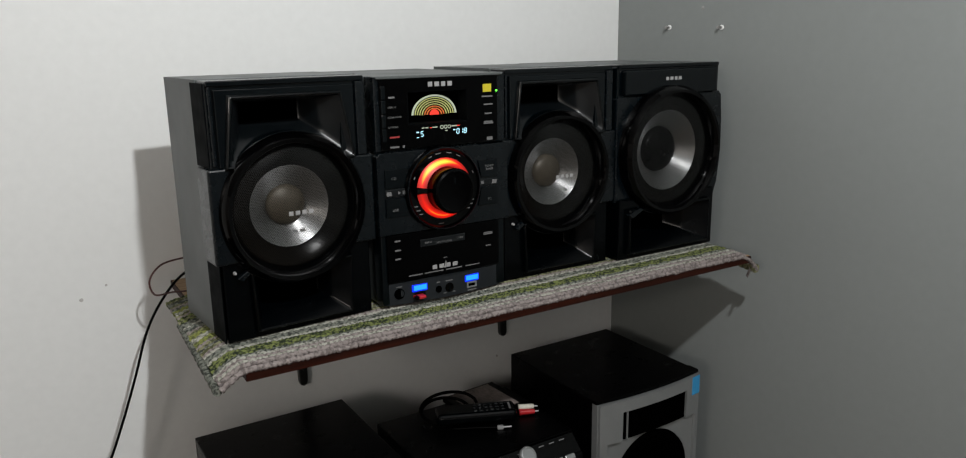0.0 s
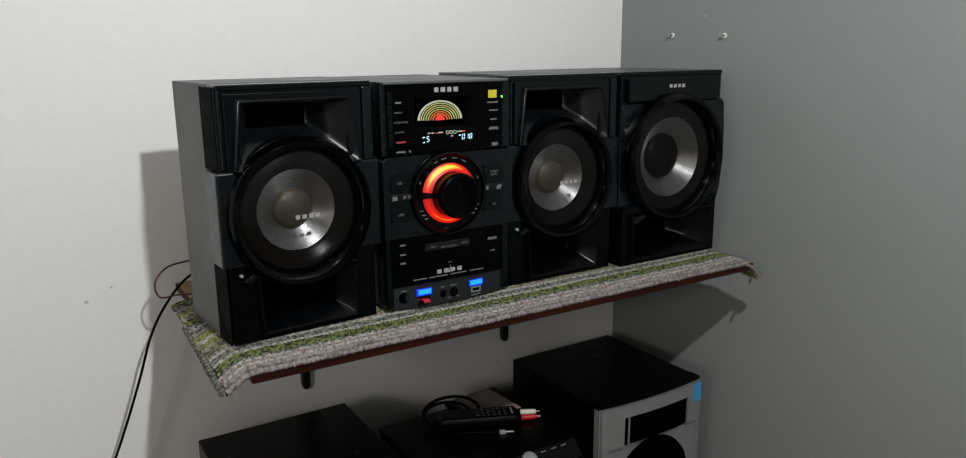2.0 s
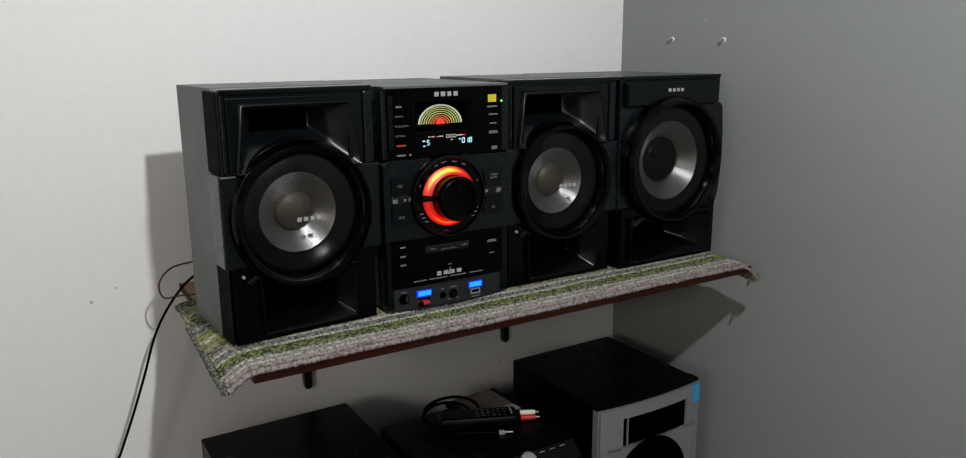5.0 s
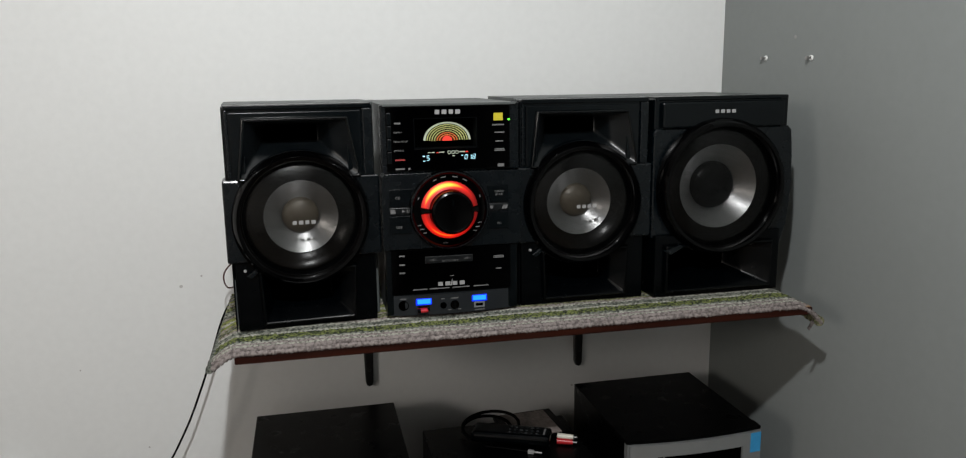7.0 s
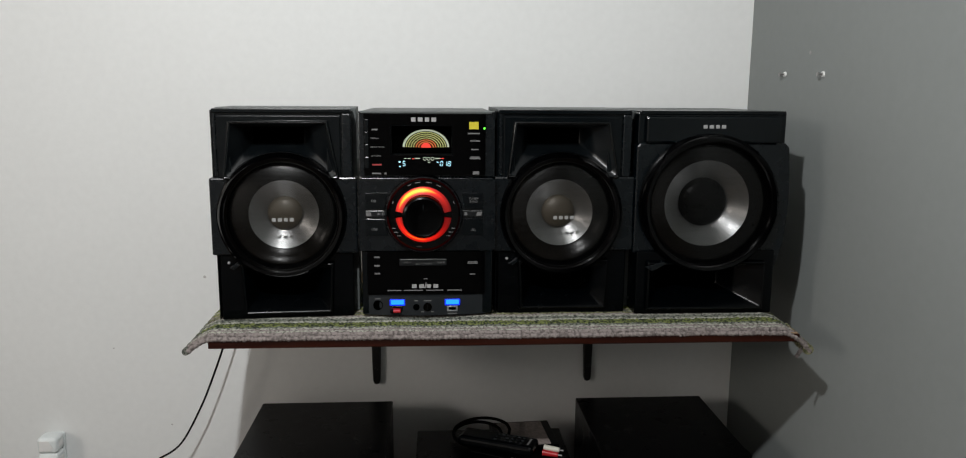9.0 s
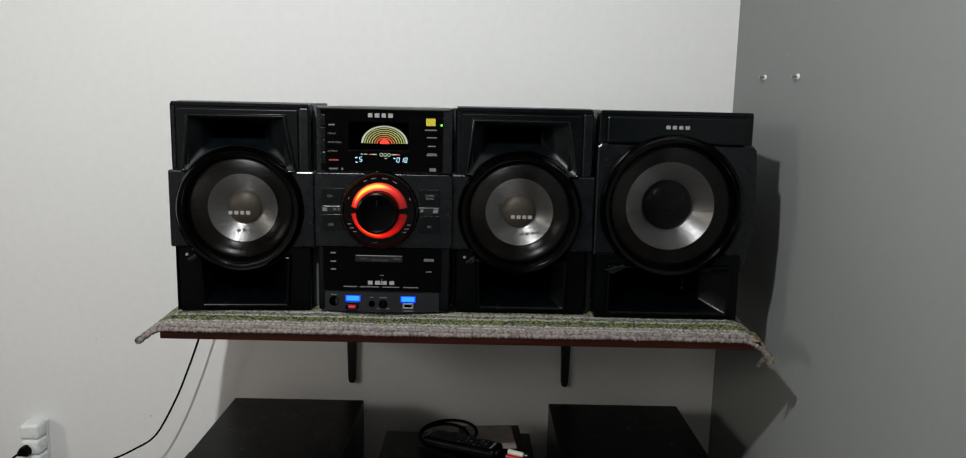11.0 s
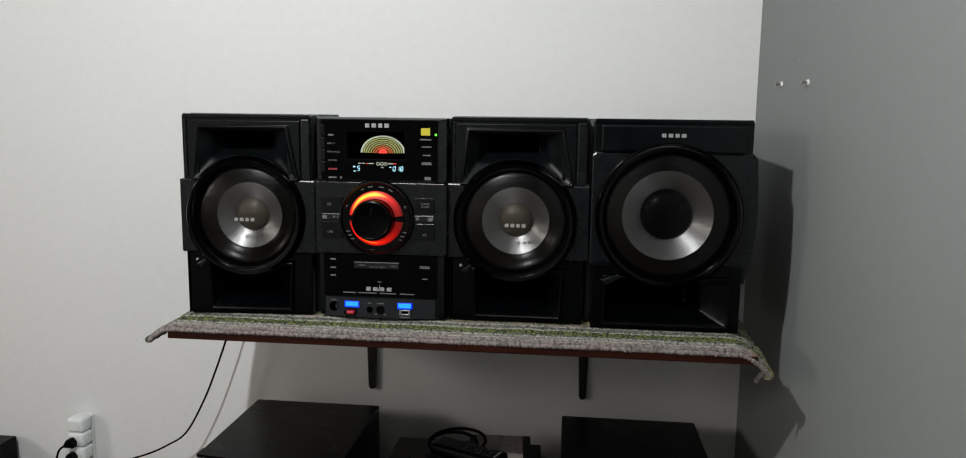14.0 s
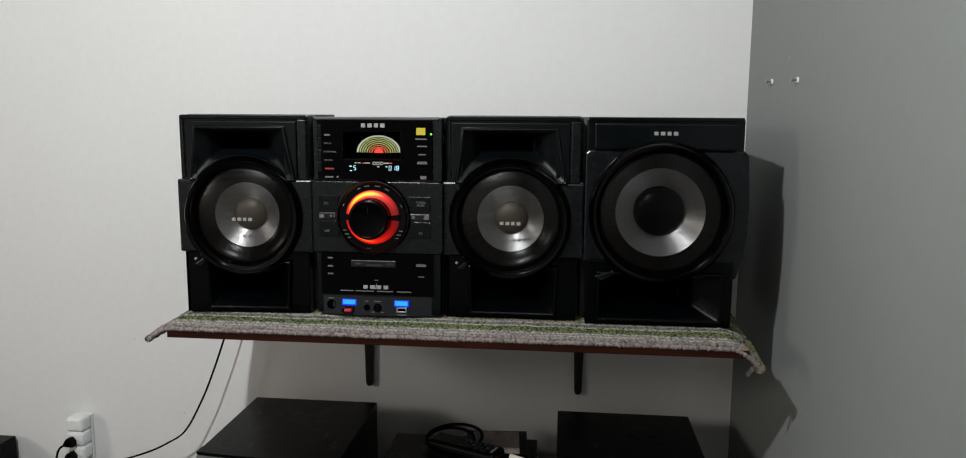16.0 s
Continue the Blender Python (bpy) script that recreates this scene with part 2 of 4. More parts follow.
def box(x0, x1, y0, y1, z0, z1, bevel=0.0, seg=2, bm=None):
    bm = bm or bmesh.new()
    vs = [bm.verts.new((x, y, z)) for x in (x0, x1) for y in (y0, y1) for z in (z0, z1)]
    fs = [(0, 1, 3, 2), (4, 6, 7, 5), (0, 4, 5, 1), (2, 3, 7, 6), (0, 2, 6, 4), (1, 5, 7, 3)]
    faces = [bm.faces.new([vs[i] for i in f]) for f in fs]
    if bevel:
        es = list({e for f in faces for e in f.edges})
        bmesh.ops.bevel(bm, geom=es, offset=bevel, segments=seg, affect="EDGES", profile=0.5)
    return finish(bm)


def prism(pts, y0, y1, bevel=0.0, seg=2, bm=None):
    """An outline in x and z, drawn out from y0 (front) to y1."""
    bm = bm or bmesh.new()
    a = [bm.verts.new((x, y0, z)) for x, z in pts]
    c = [bm.verts.new((x, y1, z)) for x, z in pts]
    n = len(pts)
    front = bm.faces.new(a)
    bm.faces.new(c[::-1])
    for i in range(n):
        bm.faces.new((a[i], c[i], c[(i + 1) % n], a[(i + 1) % n]))
    if bevel:
        bmesh.ops.bevel(bm, geom=list(front.edges), offset=bevel, segments=seg, affect="EDGES", profile=0.5)
    return finish(bm)


def slab(pts, z0, z1, bevel=0.0, bm=None):
    """An outline in x and y, drawn up from z0 to z1."""
    bm = bm or bmesh.new()
    a = [bm.verts.new((x, y, z0)) for x, y in pts]
    c = [bm.verts.new((x, y, z1)) for x, y in pts]
    n = len(pts)
    bm.faces.new(a[::-1])
    top = bm.faces.new(c)
    for i in range(n):
        bm.faces.new((a[i], a[(i + 1) % n], c[(i + 1) % n], c[i]))
    if bevel:
        bmesh.ops.bevel(bm, geom=list(top.edges), offset=bevel, segments=2, affect="EDGES", profile=0.5)
    return finish(bm)


def lathe(profile, n=64, closed=False, a0=0.0, a1=360.0):
    """(radius, y) turned round the local y axis."""
    bm = bmesh.new()
    full = abs(a1 - a0) >= 360
    count = n if full else n + 1
    rings = []
    for r, y in profile:
        if r < 1e-6:
            rings.append([bm.verts.new((0, y, 0))] * count)
        else:
            rings.append([bm.verts.new((r * math.cos(radians(a0 + (a1 - a0) * i / n)), y, r * math.sin(radians(a0 + (a1 - a0) * i / n)))) for i in range(count)])
    pairs = list(zip(rings, rings[1:])) + ([(rings[-1], rings[0])] if closed else [])
    for p, q in pairs:
        for i in range(n):
            j = (i + 1) % count
            quad = []
            for v in (p[i], p[j], q[j], q[i]):
                if v not in quad:
                    quad.append(v)
            if len(quad) > 2:
                bm.faces.new(quad)
    if closed and not full:
        bm.faces.new([r[0] for r in rings])
        bm.faces.new([r[-1] for r in rings][::-1])
    return finish(bm, True)


def shell(W, H, y0, y1, t=0.012):
    """A cabinet open at the front, with walls of thickness t."""
    bm = ring_frame([(0, 0), (W, 0), (W, H), (0, H)], [(t, t), (W - t, t), (W - t, H - t), (t, H - t)], y0, y1 - 0.004, 0.0012)
    return box(0, W, y1 - 0.004, y1, 0, H, bm=bm)


def loft(loops, cap=False, round_by=0.0011):
    """Quads between loops of corners, each ((x, z) * n, y)."""
    bm = bmesh.new()
    L = [[bm.verts.new((x, y, z)) for x, z in pts] for pts, y in loops]
    n = len(L[0])
    for a, c in zip(L, L[1:]):
        for k in range(n):
            bm.faces.new((a[k], a[(k + 1) % n], c[(k + 1) % n], c[k]))
    if cap:
        bm.faces.new(L[-1])
    es = [e for e in bm.edges if len(e.link_faces) == 2]
    bmesh.ops.bevel(bm, geom=es, offset=round_by, segments=2, affect="EDGES", profile=0.5)
    return finish(bm, True, 30)


def clip_round(bm, cx, cz, r, cell=0.006):
    """Divides the faces finely and opens a round hole about (cx, cz) in x and z."""
    for _ in range(6):
        long = [e for e in bm.edges if e.calc_length() > cell * 1.5 and min((Vector((v.co.x - cx, v.co.z - cz)).length for v in e.verts)) < r + 0.05]
        if not long:
            break
        bmesh.ops.subdivide_edges(bm, edges=long, cuts=1, use_grid_fill=True)
        bmesh.ops.triangulate(bm, faces=[f for f in bm.faces if len(f.verts) > 4])
    gone = [f for f in bm.faces if any(Vector((v.co.x - cx, v.co.z - cz)).length < r for v in f.verts)]
    bmesh.ops.delete(bm, geom=gone, context="FACES")
    return bm


def ring_frame(o, i, y0, y1, bevel=0.0015):
    """A four-sided frame between outline o and opening i (four x, z corners each), from y0 to y1."""
    bm = bmesh.new()
    L = [[bm.verts.new((x, y, z)) for x, z in q] for q, y in ((o, y1), (o, y0), (i, y0), (i, y1))]
    front = []
    for a, c in zip(L, L[1:] + L[:1]):
        for k in range(4):
            f = bm.faces.new((a[k], a[(k + 1) % 4], c[(k + 1) % 4], c[k]))
            if a is L[1]:
                front.append(f)
    if bevel:
        es = [e for e in bm.edges if (e.verts[0] in L[1] and e.verts[1] in L[1]) or (e.verts[0] in L[2] and e.verts[1] in L[2])]
        bmesh.ops.bevel(bm, geom=es, offset=bevel, segments=2, affect="EDGES", profile=0.5)
    return finish(bm)


def smooth_path(points, n=12):
    """Points on a soft curve through the given ones."""
    P = [Vector(p) for p in points]
    P = [P[0] * 2 - P[1]] + P + [P[-1] * 2 - P[-2]]
    out = []
    for k in range(1, len(P) - 2):
        a, c, d, e = P[k - 1:k + 3]
        for s in range(n):
            t = s / n
            out.append(0.5 * (2 * c + (d - a) * t + (2 * a - 5 * c + 4 * d - e) * t * t + (3 * c - a - 3 * d + e) * t ** 3))
    return out + [P[-2]]


def tube(points, radius, sides=8, n=12, raw=False):
    path = [Vector(p) for p in points] if raw else smooth_path(points, n)
    bm = bmesh.new()
    rings = []
    up = Vector((0.31, 0.77, 0.55)).normalized()
    for k, p in enumerate(path):
        d = (path[min(k + 1, len(path) - 1)] - path[max(k - 1, 0)]).normalized()
        u = (up - d * up.dot(d)).normalized()
        up = u
        w = d.cross(u)
        r = radius(k / (len(path) - 1)) if callable(radius) else radius
        rings.append([bm.verts.new(p + (u * math.cos(2 * math.pi * i / sides) + w * math.sin(2 * math.pi * i / sides)) * r) for i in range(sides)])
    for a, c in zip(rings, rings[1:]):
        for i in range(sides):
            bm.faces.new((a[i], a[(i + 1) % sides], c[(i + 1) % sides], c[i]))
    bm.faces.new(rings[0][::-1])
    bm.faces.new(rings[-1])
    return finish(bm, True, 60)


def word(body, size, place, parent, material=None, name="printed_word"):
    """Lettering that faces the front, centred on its place."""
    cu = bpy.data.curves.new(name, "FONT")
    cu.body, cu.size, cu.align_x, cu.align_y, cu.extrude = body, size, "CENTER", "CENTER", 0.0001
    tmp = bpy.data.objects.new("tmp", cu)
    scene.collection.objects.link(tmp)
    me = bpy.data.meshes.new_from_object(tmp.evaluated_get(bpy.context.evaluated_depsgraph_get()))
    bpy.data.objects.remove(tmp)
    bpy.data.curves.remove(cu)
    me.name = name
    me.materials.clear()
    me.materials.append(material or M_PRINT)
    ob = new(name, me)
    ob.parent = parent
    ob.matrix_basis = pose(*place, 90, 0, 0)
    return ob


def bar(x, z, w, h, y, parent, material=None, name="printed_bar", thick=0.0006):
    return part(name, box(x - w / 2, x + w / 2, y - thick, y, z - h / 2, z + h / 2), material or M_PRINT, parent)

# ---- the room ----
YB, XR, H = 1.468, 1.309, 2.62
LEAN_R = 0.055  # the grey wall stands slightly out of square


def setting(name, bm, material, label, category):
    return tagged(part(name, bm, material), label, category, kind="structure")


def wall_x(y):
    return XR + (YB - y) * LEAN_R


YS, YP, XP = -3.2, -7.0, 0.95  # south wall, end of the unseen added passage, its inner side
setting("wall_north", box(-5.6, XR + 0.2, YB, YB + 0.12, 0, H), M_WALL, "plain off-white painted plaster wall behind the shelf", "wall")
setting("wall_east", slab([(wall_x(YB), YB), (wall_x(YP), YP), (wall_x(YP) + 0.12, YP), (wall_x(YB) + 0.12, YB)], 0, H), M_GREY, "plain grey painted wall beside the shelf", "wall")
setting("wall_south", box(-5.6, XP, YS - 0.12, YS, 0, H), M_ROOM, "plain wall out of view, toned to set fill light and reflections", "wall")
# Unseen passage, added so faces turned south-east reflect something dark.
setting("unseen_passage_wall", box(XP - 0.12, XP, YP, YS - 0.12, 0, H), M_GREY, "plain grey wall of an unseen passage, added to darken reflections", "wall")
setting("unseen_passage_end", box(XP - 0.12, wall_x(YP) + 0.12, YP - 0.12, YP, 0, H), M_DIM, "unseen dark end wall, added to be reflected as black", "wall")
setting("wall_west", box(-5.72, -5.6, YS - 0.12, YB + 0.12, 0, H), M_ROOM, "plain wall out of view, toned to set fill light and reflections", "wall")
setting("floor", box(-5.72, 2.0, YP - 0.12, YB + 0.12, -0.1, 0), M_FLOOR, "plain dark brown floor out of view, toned to limit reflections", "floor")
setting("ceiling", box(-5.72, 2.0, YP - 0.12, YB + 0.12, H, H + 0.1), M_CEIL, "plain grey ceiling out of view, toned down to limit bounce light", "ceiling")

# ---- shelf ----
PX0, PX1, PY0, PZ0, PZ1 = 0.232, 1.222, 0.966, 1.071, 1.0845
shelf = thing("wall_shelf", (PX0, YB, PZ0), "red-brown wooden board shelf fixed to the white wall", "shelf")
part("board", box(0, PX1 - PX0, PY0 - YB, -0.004, 0, PZ1 - PZ0, 0.0015), M_WOOD, shelf)
part("board_top", box(0.002, PX1 - PX0 - 0.002, PY0 - YB + 0.003, -0.012, PZ1 - PZ0, PZ1 - PZ0 + 0.0012), M_TAN, shelf, "bare tan wood upper face")


def bracket(x):
    b = thing("shelf_bracket", (x, YB, PZ0), "black tapered pressed-steel bracket under the shelf", "bracket", "brackets under the shelf")
    leg = [(-0.0145, 0.0), (-0.0085, -0.245), (-0.006, -0.2525), (0.0, -0.255), (0.006, -0.2525), (0.0085, -0.245), (0.0145, 0.0)]
    part("wall_leg", prism(leg, -0.014, -0.0005, 0.003), M_IRON, b)
    arm = [(-0.0145, 0.0), (0.0145, 0.0), (0.008, -0.30), (-0.008, -0.30)]
    part("shelf_arm", slab([(p, q - 0.001) for p, q in arm], -0.014, -0.0005), M_IRON, b)
    part("screw", lathe([(0, -0.0165), (0.003, -0.016), (0.0042, -0.014)], 16), M_IRON, b, at=(0, 0, -0.215))
    return b


bracket(0.4655)
bracket(0.9595)

# ---- rag rug on the shelf ----
YARNS = [
    yarn("rag_rose", (0.120, 0.103, 0.098), (0.235, 0.205, 0.195), 0.47),
    yarn("rag_white", (0.130, 0.130, 0.112), (0.330, 0.326, 0.285), 0.46),
    yarn("rag_green", (0.020, 0.027, 0.016), (0.150, 0.172, 0.060), 0.50),
    yarn("rag_lime", (0.078, 0.085, 0.036), (0.195, 0.215, 0.062), 0.48),
    yarn("rag_grey", (0.040, 0.044, 0.038), (0.165, 0.172, 0.148), 0.49),
    yarn("rag_olive", (0.066, 0.068, 0.036), (0.200, 0.198, 0.118), 0.49),
]
ORDER = "0010142221441054503311335044144252051334054452"
rug = thing("rag_rug", (0, 0, PZ1), "woven rag runner in grey, white and lime stripes over the shelf", "rug")
RX0, RX1, RY0 = 0.200, 1.245, 0.968
rng = random.Random(4)


def rug_height(x, y):
    far = min(1, max(0, (y - RY0) / 0.36))
    z = 0.0062
    if x < PX0 + 0.004:
        z -= ((PX0 + 0.004 - x) / 0.042) ** 1.6 * 0.025 * (1 - 0.75 * far)
    if x > PX1 - 0.03:
        z -= ((x - PX1 + 0.03) / 0.058) ** 1.8 * 0.043 * (1 - 0.8 * far)
    return z + 0.0012 * noise.noise((x * 14, y * 14, 2.0))


for j, kind in enumerate(ORDER):
    y = RY0 + j * 0.0078
    wob, ph = rng.uniform(-0.0015, 0.0015), rng.uniform(0, 6)
    pts = []
    n = 520
    for k in range(n + 1):
        x = RX0 + wob + (RX1 - RX0 + wob) * k / n
        yy = y + 0.0016 * noise.noise((x * 30, j * 7.3, 0.5)) + 0.0016 * noise.noise((x * 170, j * 5.1, 9.0))
        z = rug_height(x, yy) + 0.0016 * noise.noise((x * 150, j * 3.1, 5)) - (0.004 if j == 0 else 0)
        pts.append((x, yy, z))
    beat = rng.uniform(190, 220)

    def thick(t, beat=beat, ph=ph, j=j):
        return 0.0042 * (1 + 0.15 * math.sin(t * beat * 2 * math.pi / 1.25 + ph) + 0.20 * noise.noise((t * 280, j * 1.7, 0)))

    part("rag_strip", tube(pts, thick, 8, raw=True), YARNS[int(kind)], rug)
hem = [(RX0 + 0.001 - 0.006 * (1 - k / 9), RY0 + 0.028 * k, rug_height(RX0 - 0.004, RY0 + 0.028 * k) - 0.002) for k in range(10)]
part("rolled_hem", tube(hem, lambda t: 0.0058 + 0.0007 * math.sin(70 * t), 12, 8), YARNS[4], rug, "rolled grey-green end of the runner")
part("rolled_hem", tube([(1.2395, 0.966, -0.029), (1.2400, 1.000, -0.026), (1.2400, 1.060, -0.018)], lambda t: 0.0085 + 0.001 * math.sin(40 * t), 12), YARNS[5], rug, "rolled tan end of the runner")
tag_path = [(1.236, 0.976, -0.026), (1.228, 0.974, -0.034), (1.221, 0.973, -0.044)]
bm = bmesh.new()
rows_ = [[bm.verts.new((x + s * 0.003, y + d, z - s * 0.0025)) for s in (-1, 1)] for x, y, z in tag_path for d in (0,)]
for a, c in zip(rows_, rows_[1:]):
    bm.faces.new((a[0], a[1], c[1], c[0]))
bmesh.ops.solidify(bm, geom=list(bm.faces), thickness=0.0012)
part("hem_tag", finish(bm), YARNS[0], rug, "frayed pale fabric tag")

# ---- hi-fi on the shelf ----
FRONT, BASE = 1.060, PZ1 + 0.0112


def logo(x, z, w, h, y, parent):
    """A maker's mark as a row of plain silver blocks."""
    for k, (a, b) in enumerate(((0, 0.18), (0.27, 0.46), (0.55, 0.72), (0.81, 1.0))):
        x0, x1 = x - w / 2 + a * w, x - w / 2 + b * w
        part("logo_block", box(x0, x1, y - 0.0012, y, z - h / 2, z + h / 2, 0.0003, 1), M_CHROME, parent)


def woofer(parent, cx, cz, R, silver, cap, cap_mat, cone_mat, y=0.0, rim=0.0165):
    """Bezel ring, perforated grille, surround, cone and cap about (cx, cz)."""
    at = (cx, y, cz)
    k = R / 0.108
    prof = [(R + 0.002, 0.012), (R + 0.002, -0.004), (R - 0.001, -0.014), (R - 0.006, -0.0205), (R - 0.011, -0.0195), (R - 0.0145, -0.014), (R - 0.017, -0.004), (R - 0.019, 0.006), (R - 0.019, 0.012)]
    drv = part("woofer", lathe([(0.0, 0.052), (R - 0.016, 0.052), (R - 0.016, 0.012)], 64), M_DARK, parent, "round bass driver behind a perforated grille", at)
    part("bezel_ring", lathe(prof, 96), M_GLOSS, drv, "glossy black bezel ring")
    part("grille", lathe([((R - 0.0165) * q / 14, -0.0165 + 0.012 * (q / 14) ** 2.6) for q in range(15)], 64), M_GRILLE, drv, "black perforated steel grille")
    g = R - 0.019
    part("surround", lathe([(g, 0.006), (g - 0.003, 0.003), (g - 0.008, 0.0045), (g - 0.016, min(0.0095, rim - 0.002)), (silver + 0.003, rim - 0.001), (silver, rim)], 72), M_RUBBER, drv, "black rubber roll surround")
    part("cone", lathe([(silver, rim), (silver * 0.8, rim + (0.035 - rim) * 0.42), (cap * 0.98, 0.035)], 96), cone_mat, drv, "brushed silver cone")
    dome = [(cap, 0.0345)] + [(cap * math.cos(radians(a)), 0.0345 - cap * 0.42 * math.sin(radians(a))) for a in (15, 30, 45, 60, 75)] + [(0, 0.0345 - cap * 0.42)]
    part("dust_cap", lathe(dome, 48), cap_mat, drv, "domed dust cap")
    return drv


def port_flare(parent, x0, x1, z0, z1, y, inner, depth, name, gloss, hole, spread=0.0, wide=0.0):
    """A raised frame with sloping sides round a pyramid recess; spread: how much wider it is at its foot, on either side."""
    def quad(a, b, c, d):
        return [(x0 - a - spread, z0 - c), (x1 + b + spread + wide, z0 - c), (x1 + b, z1 + d), (x0 - a, z1 + d)]

    i = quad(0, 0, 0, 0)
    f = part(name, clip_round(loft([(quad(0.0060, 0.0060, 0.006, 0.0060), y + 0.002), (quad(0.0048, 0.0048, 0.004, 0.0048), y - 0.0080), (quad(0.0024, 0.0024, 0.002, 0.0024), y - 0.0105), (i, y - 0.0085)]), *hole), gloss, parent, "raised glossy black frame")
    a, b, c, d = inner
    throat = [(a, c), (b, c), (b, d), (a, d)]
    waist = [(p[0] + (q[0] - p[0]) * 0.64, p[1] + (q[1] - p[1]) * 0.64) for p, q in zip(i, throat)]
    part("flare", clip_round(loft([(i, y - 0.0085), (waist, y + depth * 0.36), (throat, y + depth)], True, 0.0035), *hole), M_HORN if gloss is M_FRAME else M_PORT, f, "tapering black flare")
    # Near-black plate: the shade at the throat's end is put into its colour.
    part("throat_shade", box(a + 0.001, b - 0.001, y + depth - 0.002, y + depth - 0.0004, c + 0.001, d - 0.001), M_DARK, f, "near-black plate painted as the shade deep in the throat")
    return f


def holed(o, i, y0, y1, bevel=0.002):
    return ring_frame([(o[0], o[2]), (o[1], o[2]), (o[1], o[3]), (o[0], o[3])], [(i[0], i[2]), (i[1], i[2]), (i[1], i[3]), (i[0], i[3])], y0, y1, bevel)


def speaker(x, W, depth, label, back=0.0, shift=0.0, turn=0.0, plus=0.0):
    s = thing("loudspeaker", (x, FRONT + back, BASE), label, "loudspeaker", "pair of shelf loudspeakers", turn)
    part("cabinet", shell(W + plus, 0.3625, 0.040, depth), M_CAB, s, "grey vinyl-wrapped cabinet")
    cx, cz, R = W / 2 - 0.004 + shift, 0.1805, 0.1065
    hole = (cx, cz, R - 0.010)
    part("upper_fascia", clip_round(holed((0, W, 0.243, 0.3585), (0.0300, W - 0.040, 0.249, 0.336), 0.002, 0.040), *hole), M_FASCIA, s)
    part("top_strip", box(0.002, W - 0.002, -0.002, 0.040, 0.354, 0.3615, 0.0015), M_FASCIA, s)
    part("inner_panel", clip_round(holed((0.0105, W - 0.0200, 0.249, 0.3500), (0.0300, W - 0.0425, 0.2485, 0.3395), -0.0035, 0.003, 0.0012), *hole), M_FASCIA, s)
    for z0, z1 in ((0.0, 0.1140), (0.2470, 0.3585)):
        part("side_skin", box(-0.0012, 0.0, 0.004, 0.057, z0, z1), M_MATTE, s, "matte black side of the fascia")
    part("side_ridge", box(0.0035, 0.0075, -0.0012, 0.01, 0.250, 0.3535, 0.001), M_SLATE, s)
    part("side_rail", box(W - 0.017, W - 0.002, -0.004, 0.01, 0.246, 0.3535, 0.002), M_SLATE, s)
    port_flare(s, 0.0325, W - 0.0450, 0.249, 0.3370, 0.000, (0.059, W - 0.084, 0.3005, 0.3295), 0.052, "horn_frame", M_FRAME, hole, 0.0110, 0.0070)
    # middle block is split round the driver
    for a, b in ((-0.007, cx - R * 0.50), (cx + R * 0.50, W + 0.007)):
        part("middle_fascia", clip_round(box(a, b, -0.004, 0.044, 0.1145, 0.2465, 0.003), *hole), M_SLATE, s)
    part("driver_plate", lathe([(R + 0.003, 0.0), (R + 0.003, 0.02), (R - 0.018, 0.02), (R - 0.018, 0.0)], 64, closed=True), M_FASCIA, s, at=(cx, 0.0, cz))
    part("lower_fascia", clip_round(holed((0.003, W - 0.003, 0.0, 0.1145), (0.043, W - 0.040, 0.014, 0.094), 0.004, 0.040), *hole), M_PORT, s)
    port_flare(s, 0.043, W - 0.040, 0.014, 0.094, 0.004, (0.063, W - 0.075, 0.040, 0.085), 0.040, "port_frame", M_PORT, hole, -0.004)
    part("trim_tab", prism([(0.0200, 0.0930), (0.0350, 0.1030), (0.0395, 0.0985), (0.0270, 0.0885)], -0.0060, 0.002, 0.001), M_SLATE, s, "small angled trim tab")
    part("trim_pin", lathe([(0, -0.003), (0.0018, -0.0024), (0.0026, 0.002)], 16), M_CHROME, s, "small chrome pin", (0.0185, 0.0, 0.1005))
    drv = woofer(s, cx, cz, R, 0.0595, 0.030, M_CAP, M_CONE)
    logo(0.002, -0.004, 0.036, 0.0060, -0.0168, drv)
    return s


